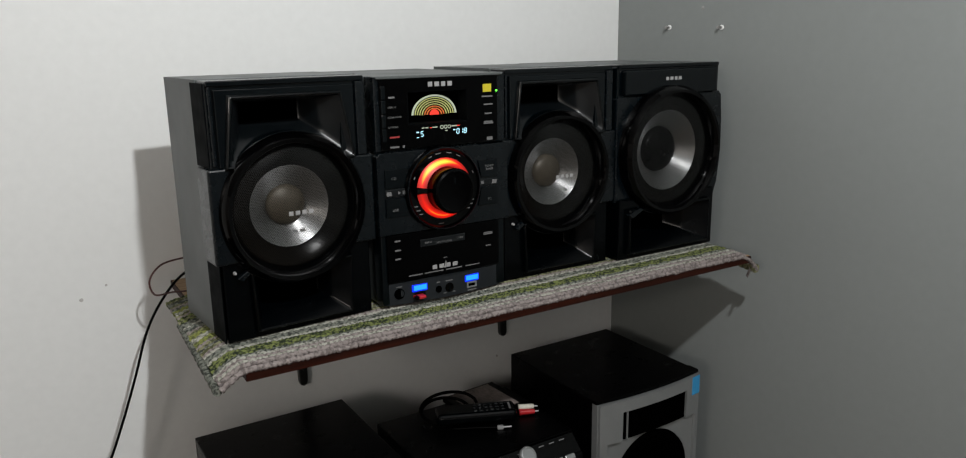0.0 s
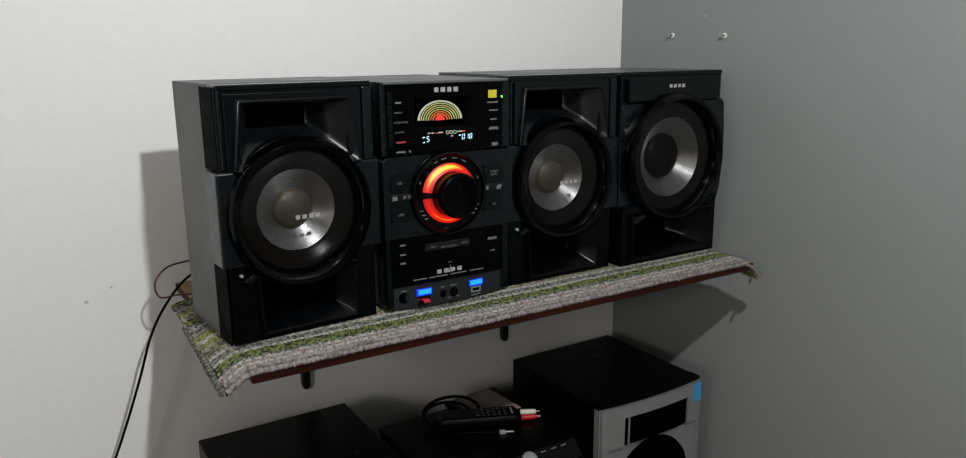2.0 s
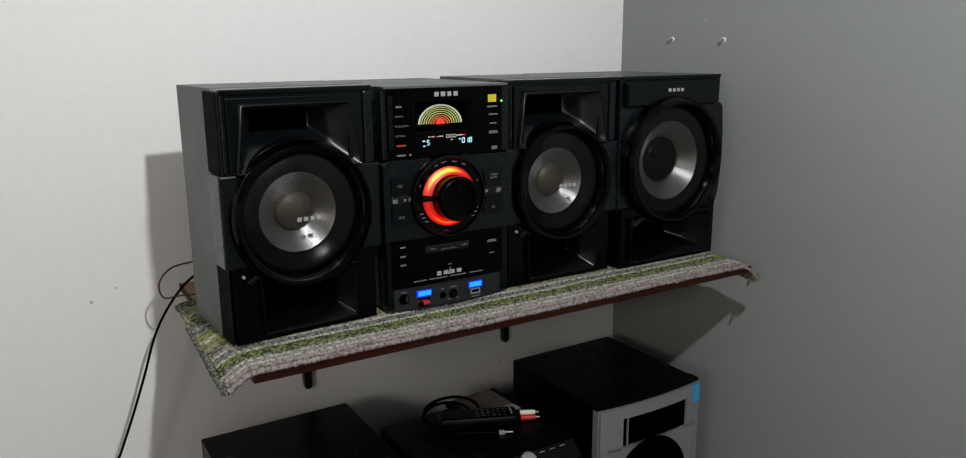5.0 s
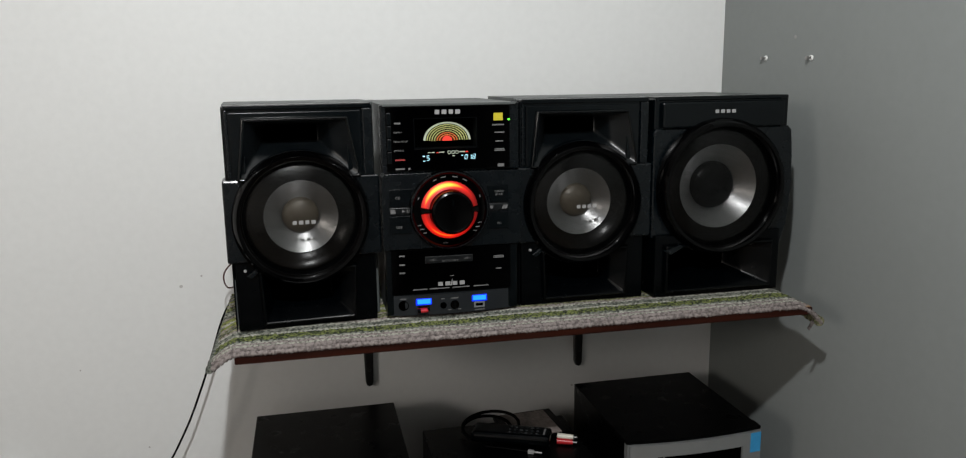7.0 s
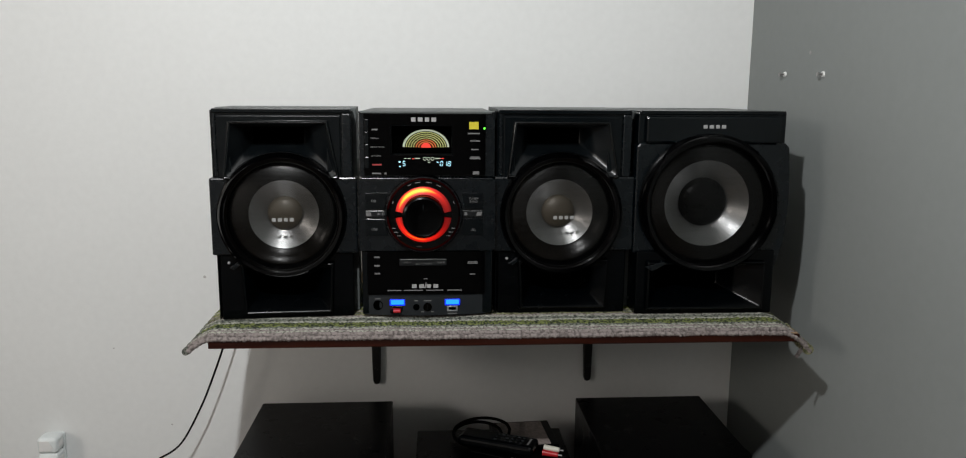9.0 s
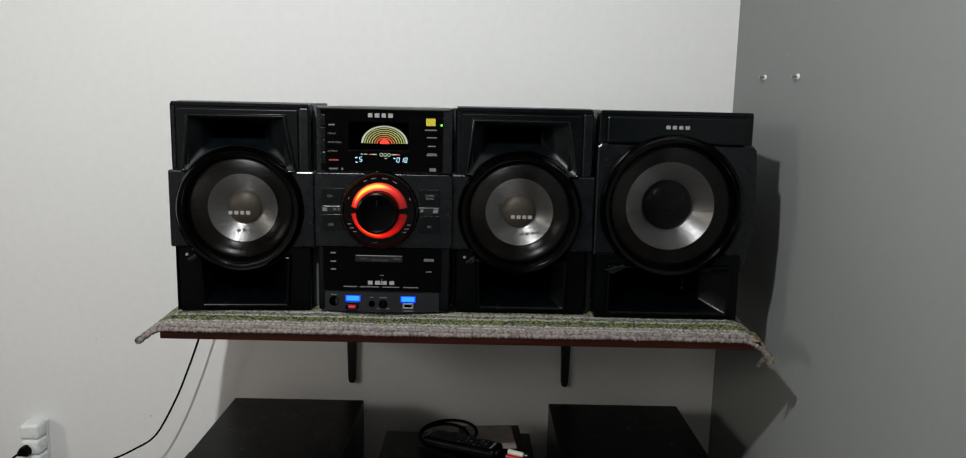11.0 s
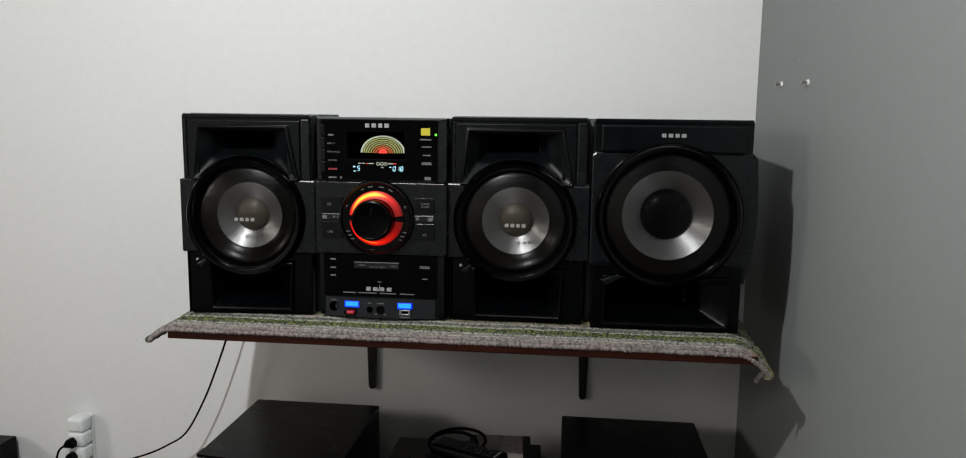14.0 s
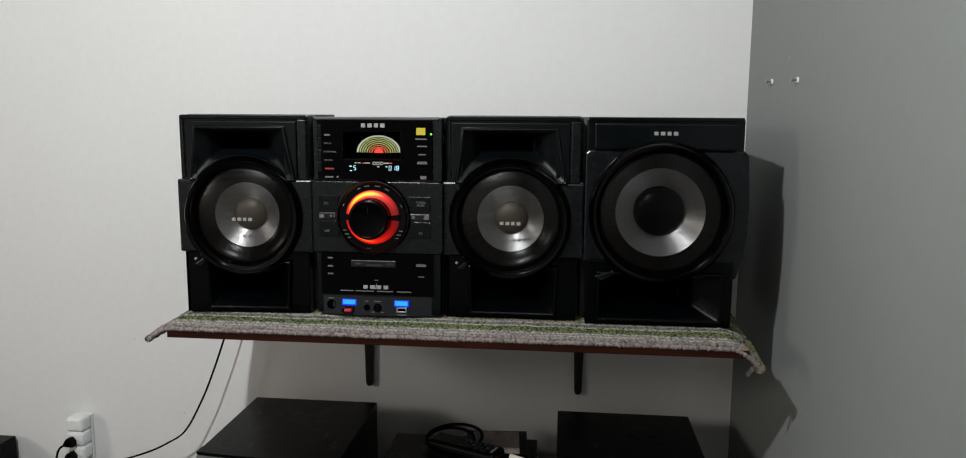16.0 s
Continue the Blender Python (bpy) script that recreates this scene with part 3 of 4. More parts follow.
def subwoofer(x):
    W, D = 0.264, 0.300
    s = thing("subwoofer", (x, FRONT + 0.012, BASE), "large charcoal subwoofer with a silver-ringed driver beside the wall", "subwoofer")
    part("cabinet", shell(W + 0.006, 0.361, 0.044, D), M_CAB, s, "grey vinyl-wrapped cabinet", (-0.006, 0, 0))
    cx, cz, R = 0.1280, 0.1990, 0.1215
    hole = (cx, cz, R - 0.010)
    part("upper_fascia", clip_round(box(0, W, 0.000, 0.040, 0.303, 0.3585, 0.002), *hole), M_FASCIA, s)
    part("name_panel", clip_round(box(0.012, W - 0.012, -0.0100, 0.001, 0.306, 0.352, 0.0035), *hole), M_FASCIA, s)
    part("top_strip", box(0.002, W - 0.002, -0.003, 0.040, 0.3545, 0.3615, 0.0015), M_FASCIA, s)
    left_side = [(-0.002, 0.110), (cx - R * 0.42, 0.110), (cx - R * 0.42, 0.3055), (0.004, 0.3055), (-0.002, 0.300)]
    right_side = [(cx + R * 0.42, 0.085), (W - 0.004, 0.085), (W + 0.006, 0.125), (W + 0.0105, 0.165), (W + 0.012, 0.205), (W + 0.0105, 0.250), (W + 0.008, 0.298), (W + 0.001, 0.3055), (cx + R * 0.42, 0.3055)]
    for side_pts in (left_side, right_side):
        part("middle_fascia", clip_round(prism(side_pts, -0.004, 0.044, 0.003), *hole), M_SLATE, s)
    part("driver_plate", lathe([(R + 0.003, 0.0), (R + 0.003, 0.02), (R - 0.018, 0.02), (R - 0.018, 0.0)], 64, closed=True), M_FASCIA, s, at=(cx, 0.0, cz))
    part("lower_fascia", clip_round(holed((0.003, W - 0.010, 0.0, 0.1145), (0.026, W - 0.034, 0.014, 0.092), -0.012, 0.044), *hole), M_PORT, s)
    port_flare(s, 0.026, W - 0.034, 0.014, 0.092, -0.012, (0.055, W - 0.095, 0.042, 0.085), 0.056, "port_frame", M_PORT, hole)
    part("trim_tab", prism([(0.018, 0.088), (0.048, 0.098), (0.056, 0.094), (0.030, 0.080)], -0.022, -0.012, 0.001), M_SLATE, s, "small angled trim tab")
    woofer(s, cx, cz, R, 0.0765, 0.044, M_CAPB, M_CONES, -0.012, 0.0085)
    logo(0.132, 0.3345, 0.040, 0.0062, -0.0100, s)
    return s


speaker(0.2318, 0.2305, 0.190, "charcoal loudspeaker with grey cabinet side on the rag rug", -0.012, 0.0, 4.0, 0.0065)
speaker(0.7100, 0.2355, 0.235, "charcoal loudspeaker between the stereo and the subwoofer", 0.012, -0.0005)
subwoofer(0.9555)


def stereo(x):
    W, HH = 0.231, 0.358
    s = thing("stereo_unit", (x, FRONT, BASE), "charcoal mini hi-fi unit with lit orange dial and blue ports", "stereo")
    part("case", box(0.002, W - 0.002, 0.0305, 0.300, 0.004, HH, 0.0015), M_CAB, s, "grey metal case")
    for fx in (0.025, W - 0.025):
        for fy in (0.05, 0.27):
            part("foot", lathe([(0, 0), (0.010, 0.0), (0.010, 0.0045), (0, 0.0045)], 20), M_RUBBER, s, at=pose(fx, fy, 0.0, 90))
    # upper display block
    ax, az = 0.1130, 0.2955
    window = (0.0540, ax + 0.0450, 0.2850, 0.3345)
    part("display_block", holed((0, W, 0.247, HH), window, 0.000, 0.030, 0.002), M_SLATE, s)
    part("top_trim", box(0.004, W - 0.006, -0.004, 0.030, HH - 0.0035, HH + 0.0005, 0.001), M_CAB, s, "thin grey top edge")
    part("display_panel", holed((0.0085, W - 0.0165, 0.250, HH - 0.004), window, -0.0045, 0.002, 0.0008), M_PANEL, s, "glossy black display window")
    part("window_liner", holed((window[0] - 0.0005, window[1] + 0.0005, window[2] - 0.0005, window[3] + 0.0005), (window[0] + 0.0008, window[1] - 0.0008, window[2] + 0.0008, window[3] - 0.0008), -0.0040, 0.026, 0), M_MATTE, s)
    for k in range(4):
        part("side_key", box(0.0095, 0.0165, -0.0062, 0.0, 0.262 + k * 0.021, 0.2815 + k * 0.021, 0.001), M_FASCIA, s)
    Y = -0.0047
    logo(0.1095, 0.3445, 0.042, 0.0072, Y, s)
    for k, (w, m) in enumerate(((0.010, M_PRINT), (0.011, M_PRINT), (0.019, M_PRINT), (0.014, M_PRINT), (0.016, M_PRINTR), (0.015, M_PRINT))):
        z = 0.3275 - k * 0.0148
        if k == 1:
            word("DISPLAY", 0.0038, (0.0275, Y, z), s)
        elif k == 2:
            word("METER MODE", 0.0038, (0.0315, Y, z), s)
        elif k == 3:
            word("OPTIONS", 0.0038, (0.0285, Y, z), s)
        else:
            bar(0.022 + w / 2, z, w, 0.0026, Y, s, m)
    bar(0.0445, 0.2535, 0.0034, 0.0034, Y, s)
    part("sticker", box(0.1865, 0.2025, Y - 0.0008, Y, 0.3285, 0.3410, 0.0003, 1), M_YELLOW, s, "square yellow sticker")
    bar(0.1945, 0.3215, 0.020, 0.0022, Y, s)
    for z, w in ((0.3090, 0.017), (0.2945, 0.013), (0.2815, 0.016), (0.2790, 0.018)):
        bar(0.1965, z, w, 0.0020, Y, s)
    bar(0.1985, 0.2545, 0.011, 0.0055, Y, s, name="disc_mark")
    part("power_led", lathe([(0, -0.0015), (0.0013, -0.001), (0.0018, 0.0)], 16), G_GREEN, s, "small lit green lamp", (0.2125, Y - 0.0001, 0.3300))
    # meter arcs
    DEEP = 0.0220
    dial = part("meter_plate", box(window[0] - 0.003, window[1] + 0.003, DEEP + 0.0005, DEEP + 0.0060, window[2] - 0.003, window[3] + 0.003), M_DARK, s, "recessed dark meter plate")
    arcs = [(0.0372, 0.0340, G_PALE), (0.0322, 0.0308, G_LIME), (0.0284, 0.0270, G_LIME), (0.0246, 0.0232, G_LIME), (0.0206, 0.0192, G_LIME), (0.0166, 0.0150, G_AMBER), (0.0128, 0.0110, G_AMBER)]
    for ro, ri, m in arcs:
        part("meter_arc", lathe([(ro, DEEP - 0.0006), (ro, DEEP), (ri, DEEP), (ri, DEEP - 0.0006)], 40, True, 2, 178), m, dial, at=pose(ax, 0, az) @ Matrix.Diagonal((1.08, 1, 0.84, 1)))
    part("meter_core", lathe([(0.0085, DEEP - 0.0006), (0.0085, DEEP), (0, DEEP)], 24, False, 0, 180), G_RED, dial, at=(ax, 0, az))
    part("meter_core_face", lathe([(0.0085, DEEP - 0.0006), (0, DEEP - 0.0006)], 24, False, 0, 180), G_RED, dial, at=(ax, 0, az))
    # seven-segment figures
    seg_of = {"0": "abcdef", "1": "bc", "5": "afgcd", "8": "abcdefg"}

    def digit(ch, x0, z0, w, h):
        t = h * 0.11
        geo = {"a": (0, h, w, h), "g": (0, h / 2, w, h / 2), "d": (0, 0, w, 0), "f": (0, h / 2, 0, h), "b": (w, h / 2, w, h), "e": (0, 0, 0, h / 2), "c": (w, 0, w, h / 2)}
        bm = bmesh.new()
        for g in seg_of[ch]:
            xa, za, xb, zb = geo[g]
            sx, sz = (0.12 * w, 0) if za == zb else (0, 0.06 * h)
            skew = 0.12
            box(x0 + xa + sx - t * (za != zb) * 0.5 + skew * (za + zb) / 2, x0 + xb - sx + t * (za != zb) * 0.5 + skew * (za + zb) / 2, Y - 0.0011, Y - 0.0004, z0 + za + sz - t * (za == zb) * 0.5, z0 + zb - sz + t * (za == zb) * 0.5, bm=bm)
        part("digit", bm, G_CYAN, s)

    digit("5", 0.0735, 0.2665, 0.0041, 0.0076)
    for k, ch in enumerate("018"):
        digit(ch, 0.1370 + k * 0.0066, 0.2665, 0.0041, 0.0076)
    for x0, z, w, h, m in ((0.0685, 0.2730, 0.0035, 0.0018, G_CYAN), (0.0690, 0.2652, 0.0035, 0.0012, G_CYAN), (0.078, 0.2790, 0.004, 0.0014, G_PALE), (0.0845, 0.2790, 0.005, 0.0014, G_PALE), (0.0915, 0.2785, 0.003, 0.0014, G_RED), (0.0985, 0.2790, 0.009, 0.0014, G_PALE), (0.1330, 0.2790, 0.009, 0.0016, G_PALE), (0.1405, 0.2790, 0.005, 0.0014, G_RED), (0.1185, 0.2725, 0.004, 0.0014, G_PALE), (0.1330, 0.2728, 0.003, 0.0014, G_CYAN)):
        bar(x0, z, w, h, Y - 0.0004, s, m, "display_mark")
    for k in range(3):
        part("disc_icon", lathe([(0.0030, -0.0008), (0.0030, -0.0003), (0.0021, -0.0003), (0.0021, -0.0008)], 20, True), G_PALE, s, at=(0.1110 + k * 0.0066, Y, 0.2785))
    # vent teeth below the window
    for k in range(26):
        x0 = 0.014 + k * 0.0062
        if x0 < 0.205:
            part("vent_tooth", box(x0, x0 + 0.0035, -0.003, 0.004, 0.2435, 0.2475), M_FASCIA, s)
    # middle block with the jog dial
    cx, cz = 0.1085, 0.1835
    part("middle_block", prism([(-0.002, 0.119), (W - 0.002, 0.119), (W + 0.001, 0.125), (W + 0.001, 0.240), (W - 0.004, 0.2455), (0.003, 0.2455), (-0.002, 0.240)], -0.006, 0.030, 0.0006), M_SLATE, s)
    keys = ((0.0095, 0.0475, 0.1925, 0.2205), (0.0095, 0.0475, 0.1465, 0.1755), (0.1735, 0.2105, 0.1925, 0.2205), (0.1735, 0.2105, 0.1465, 0.1755))
    for (x0, x1, z0, z1) in keys:
        left = x0 < 0.1
        pts = [(x0, z0), (x1 - 0.006 * left, z0), (x1, z1), (x0, z1)] if z0 > 0.18 else [(x0, z0), (x1, z0), (x1 - 0.006, z1), (x0, z1)]
        if not left:
            pts = [(x0 + (0.006 if z0 > 0.18 else 0), z0), (x1, z0), (x1, z1), (x0 + (0 if z0 > 0.18 else 0.006), z1)]
        part("function_key", prism(pts, -0.0090, -0.004, 0.0004), M_FASCIA, s)
    for x0, x1 in ((0.0095, 0.049), (0.167, 0.2105)):
        part("function_key", box(x0, x1, -0.0082, -0.004, 0.1785, 0.1900, 0.0012), M_HORN, s)
    word("CD", 0.0058, (0.0235, -0.0092, 0.2065), s)
    word("USB", 0.0058, (0.0245, -0.0092, 0.1575), s)
    word("TUNER/\nBAND", 0.0050, (0.1945, -0.0092, 0.2080), s)
    word("PC", 0.0058, (0.1945, -0.0092, 0.1560), s)
    part("folder_mark", prism([(0.0110, 0.1805), (0.0195, 0.1805), (0.0185, 0.1870), (0.0105, 0.1870)], -0.0088, -0.0080), M_PRINT, s)
    part("folder_mark", prism([(0.1990, 0.1805), (0.2075, 0.1805), (0.2095, 0.1870), (0.2010, 0.1870)], -0.0088, -0.0080), M_PRINT, s)
    part("play_mark", prism([(0.0300, 0.1815), (0.0350, 0.1842), (0.0300, 0.1870)], -0.0088, -0.0080), M_PRINT, s)
    for x0 in (0.0385, 0.0415):
        bar(x0, 0.1842, 0.0017, 0.0052, -0.0082, s)
    bar(0.1810, 0.1842, 0.0050, 0.0050, -0.0082, s)
    jog = part("jog_base", lathe([(0.0670, -0.004), (0.0670, -0.012), (0.0655, -0.0145), (0.0625, -0.0150), (0.0600, -0.0125), (0.0490, -0.0115), (0.0, -0.0115)], 80), M_GLOSS, s, "glossy black jog dial surround", (cx, 0, cz))
    part("chrome_rim", lathe([(0.0655, -0.0143), (0.0650, -0.0158), (0.0636, -0.0160), (0.0630, -0.0148)], 80, True), M_SLATE, jog)
    for a0, a1 in ((7, 173), (187, 353)):
        part("light_arc", lathe([(0.0480, -0.0112), (0.0480, -0.0125), (0.0430, -0.0160), (0.0356, -0.0205), (0.0347, -0.0112)], 48, True, a0, a1), G_RING, jog, "lit orange light guide")
    for a0, a1 in ((-5, 5), (175, 185)):
        part("arc_gap", lathe([(0.0490, -0.0112), (0.0490, -0.0145), (0.0347, -0.0215), (0.0347, -0.0112)], 6, True, a0, a1), M_GLOSS, jog)
    knob = part("volume_knob", lathe([(0.0345, -0.0112), (0.0345, -0.034), (0.0354, -0.043), (0.0342, -0.0465), (0.0312, -0.0480), (0.0275, -0.0465), (0.0, -0.0458)], 72), M_KNOB, jog, "glossy black volume knob")
    part("knob_mark", box(-0.0010, 0.0010, -0.0468, -0.0458, 0.012, 0.022), M_FASCIA, knob)
    for a, w in ((62, 0.010), (80, 0.012), (100, 0.012), (115, 0.008), (22, 0.006), (158, 0.006), (205, 0.008), (213, 0.009), (221, 0.008), (319, 0.009), (327, 0.010), (335, 0.008), (262, 0.012)):
        part("printed_bar", box(-w * 0.38, w * 0.38, -0.0003, 0.0003, -0.0007, 0.0007), M_PRINT, jog, at=pose(0.0560 * math.cos(radians(a)), -0.0127, 0.0560 * math.sin(radians(a))) @ pose(0, 0, 0, 0, (90 - a) if 0 < a < 180 else 0, 0))
    # disc drawer block
    part("drawer_block", prism([(0.001, 0.005), (W - 0.003, 0.005), (W - 0.003, 0.119), (0.001, 0.119)], 0.0, 0.030, 0.002), M_FASCIA, s)
    part("drawer_panel", box(0.010, W - 0.016, -0.0035, 0.002, 0.041, 0.117, 0.001), M_PANEL, s, "glossy black drawer front")
    part("drawer_lip", box(0.066, 0.148, -0.0065, -0.003, 0.0925, 0.1045, 0.001), M_HORN, s)
    word("USB A", 0.0048, (0.0800, -0.0067, 0.0985), s)
    word("REC TO USB B", 0.0044, (0.1085, -0.0067, 0.0960), s)
    word("USB B", 0.0048, (0.1380, -0.0067, 0.0985), s)
    for z in (0.1075, 0.0925, 0.0785):
        bar(0.0275, z, 0.0095, 0.0026, -0.0036, s)
    for z, w in ((0.0985, 0.017), (0.0960, 0.018), (0.0765, 0.010)):
        bar(0.1935, z, w, 0.0018, -0.0036, s)
    logo(0.1105, 0.0555, 0.046, 0.0068, -0.0036, s)
    part("logo_spike", prism([(0.1090, 0.0520), (0.1115, 0.0520), (0.1125, 0.0640)], -0.0050, -0.0036), M_CHROME, s)
    for x0, w in ((0.057, 0.024), (0.090, 0.034), (0.127, 0.030), (0.162, 0.026)):
        bar(x0, 0.0480, w, 0.0018, -0.0036, s)
    bar(0.1115, 0.0685, 0.0070, 0.0012, -0.0036, s)
    # lower port strip, bowed forward
    bow = [(0.006 + (W - 0.020) * k / 12, 0.001 - 0.010 * (1 - ((k - 6) / 6) ** 2)) for k in range(13)]
    part("port_strip", slab(bow + [(W - 0.014, 0.012), (0.006, 0.012)], 0.004, 0.0385), M_STRIP, s, "bowed slate-grey port strip")

    def yb(x0):
        k = (x0 - 0.006) / (W - 0.020) * 12
        return 0.001 - 0.010 * (1 - ((k - 6) / 6) ** 2)

    def hole(name, x0, z, r, m):
        return part(name, lathe([(r * 1.15, 0.002), (r * 1.15, -0.0012), (r, -0.0012), (r * 0.9, -0.0004), (0, -0.0002)], 32), m, s, at=(x0, yb(x0), z))

    hole("headphone_jack", 0.0280, 0.0215, 0.0075, M_DARK)
    hole("microphone_jack", 0.0950, 0.0190, 0.0048, M_DARK)
    k2 = hole("level_knob", 0.1145, 0.0190, 0.0066, M_RUBBER)
    part("pointer", box(-0.0008, 0.0008, -0.0022, -0.0010, -0.006, 0.006), M_FASCIA, k2)
    bar(0.0280, 0.0330, 0.011, 0.0018, yb(0.028), s)
    bar(0.0945, 0.0305, 0.006, 0.0018, yb(0.0945), s)
    bar(0.1145, 0.0305, 0.013, 0.0018, yb(0.1145), s)
    for x0 in (0.106, 0.123):
        bar(x0, 0.0105, 0.005, 0.0018, yb(x0), s)
    for x0, lit in ((0.0620, 1), (0.1580, 0)):
        part("lit_port", box(x0 - 0.0135, x0 + 0.0135, yb(x0) - 0.0016, yb(x0) + 0.002, 0.0215, 0.0330, 0.001), G_BLUE, s, "lit blue port window")
        part("port_lamp", box(x0 - 0.0112, x0 + 0.0112, yb(x0) - 0.0022, yb(x0) - 0.0012, 0.0240, 0.0318), G_SKY, s, "bright blue strip")
        part("port_socket", holed((x0 - 0.0095, x0 + 0.0095, 0.0105, 0.0205), (x0 - 0.0065, x0 + 0.0065, 0.0130, 0.0180), yb(x0) - 0.0012, yb(x0) + 0.002, 0.0004), M_SILVER if not lit else M_FASCIA, s)
        part("port_gap", box(x0 - 0.0065, x0 + 0.0065, yb(x0) - 0.0004, yb(x0) + 0.001, 0.0130, 0.0180), M_DARK, s)
    bar(0.1580, 0.0065, 0.018, 0.0020, yb(0.158), s)
    return s


unit = stereo(0.4735)
stick = thing("usb_stick", (0.4735 + 0.060, FRONT - 0.009, BASE + 0.0155), "tiny red and black memory stick in the lit port", "memory stick")
part("shell", box(-0.010, 0.008, -0.009, 0.004, -0.0045, 0.0010, 0.002), M_REDP, stick)
part("cap_band", box(-0.0105, -0.004, -0.0095, 0.0, -0.005, 0.0014, 0.002), M_CABLE, stick)

# ---- second hi-fi below the shelf ----
TABLE = 0.455
bench = thing("low_bench", (0.72, 1.2, 0.0), "plain dark wooden bench under the second hi-fi", "bench")
part("top", box(-0.62, 0.57, -0.20, 0.26, TABLE - 0.03, TABLE, 0.003), M_WOOD, bench)
for lx in (-0.58, 0.53):
    for ly in (-0.16, 0.22):
        part("leg", box(lx - 0.025, lx + 0.025, ly - 0.025, ly + 0.025, 0, TABLE - 0.031, 0.003), M_WOOD, bench)


def old_speaker(x, name_label):
    W, D, top = 0.282, 0.300, 0.3605
    s = thing("silver_loudspeaker", (x, 1.058, TABLE), name_label, "loudspeaker", "silver-fronted loudspeakers below the shelf")
    part("cabinet", box(0, W, 0.016, D, 0, top, 0.002), M_BLACK, s, "black vinyl cabinet")

    def bowed(x0, x1, dy):
        return [(x0 + (x1 - x0) * k / 14, dy - 0.011 * (1 - ((x0 + (x1 - x0) * k / 14 - W / 2) / (W / 2)) ** 2)) for k in range(15)]

    part("top_cap", slab(bowed(0.0, W, 0.004) + [(W, 0.03), (0, 0.03)], top - 0.005, top + 0.001), M_BLACK, s)
    for x0, x1 in ((0.001, 0.0035), (W - 0.0035, W - 0.001)):
        part("back_lip", box(x0, x1, 0.001, 0.018, 0.002, top - 0.006), M_SILVER, s)
    tw = (0.058, W - 0.046, 0.268, 0.330)
    for name, x0, x1, z0, z1, dy in (("frame_top", 0.004, W - 0.004, tw[3], top - 0.006, -0.004), ("frame_side", 0.004, tw[0], tw[2], tw[3], -0.004), ("frame_side", tw[1], W - 0.004, tw[2], tw[3], -0.004)):
        part(name, slab(bowed(x0, x1, dy) + [(x1, 0.004), (x0, 0.004)], z0, z1), M_SILVER, s)
    part("tweeter_grille", slab(bowed(tw[0] + 0.006, tw[1], 0.001) + [(tw[1], 0.004), (tw[0] + 0.006, 0.004)], tw[2], tw[3]), M_DARK, s, "black tweeter panel")
    part("tweeter_edge", slab(bowed(tw[0] + 0.012, tw[0] + 0.0145, -0.002) + [(tw[0] + 0.0145, 0.004), (tw[0] + 0.012, 0.004)], tw[2], tw[3]), M_SILVER, s)
    # lower dish with the driver
    part("frame_rail", slab(bowed(0.004, 0.022, -0.004) + [(0.022, 0.004), (0.004, 0.004)], 0.004, tw[2]), M_SILVER, s)
    part("frame_rail", slab(bowed(W - 0.016, W - 0.004, -0.004) + [(W - 0.004, 0.004), (W - 0.016, 0.004)], 0.004, tw[2]), M_SILVER, s)
    part("dish", box(0.022, W - 0.016, -0.001, 0.012, 0.004, tw[2] - 0.0005), M_SILVER, s, "recessed silver dish")
    part("driver", lathe([(0.100, -0.001), (0.098, -0.008), (0.092, -0.010), (0.05, -0.006), (0.0, -0.004)], 64), M_DARK, s, "round black driver", (W / 2 + 0.004, 0.0, 0.162))
    return s


old_speaker(0.914, "black loudspeaker with bowed silver front under the shelf")
old_speaker(0.226, "black loudspeaker with bowed silver front below the cable")
tape = thing("blue_tape", (1.167, 1.0535, TABLE + 0.314), "strip of blue masking tape on the silver speaker corner", "tape")
part("strip", box(0.0, 0.0235, -0.0045, -0.0035, 0, 0.040), M_TAPE, tape, at=pose(0, 0, 0, 0, 0, 7))

MX0, MX1, MZ = 0.562, 0.872, 0.764
rec = thing("receiver", (MX0, 1.062, TABLE), "black compact stereo receiver with silver knob and buttons", "receiver")
mw, mh = MX1 - MX0, MZ - TABLE
part("case", box(0, mw, 0.02, 0.255, 0.004, mh, 0.003), M_BLACK, rec)
bm = bmesh.new()
side = [(-0.018, 0.004), (-0.018, mh - 0.034), (-0.012, mh - 0.030), (0.016, mh - 0.004), (0.022, mh - 0.002), (0.022, 0.004)]
ends = [[bm.verts.new((xe, a, b)) for a, b in side] for xe in (0.004, mw - 0.004)]
bm.faces.new(ends[0][::-1])
bm.faces.new(ends[1])
for k in range(len(side)):
    n_ = (k + 1) % len(side)
    bm.faces.new((ends[0][k], ends[0][n_], ends[1][n_], ends[1][k]))
part("front_panel", finish(bm), M_GLOSS, rec, "glossy black sloping front")
slope = pose(0, 0, 0, -43, 0, 0)
part("knob", lathe([(0.0165, 0.0), (0.0170, -0.007), (0.0150, -0.0100), (0.0125, -0.0105), (0.0120, -0.0095), (0, -0.0090)], 40), M_SILVER, rec, "silver knob", pose(0.191, 0.006, mh - 0.015) @ slope)
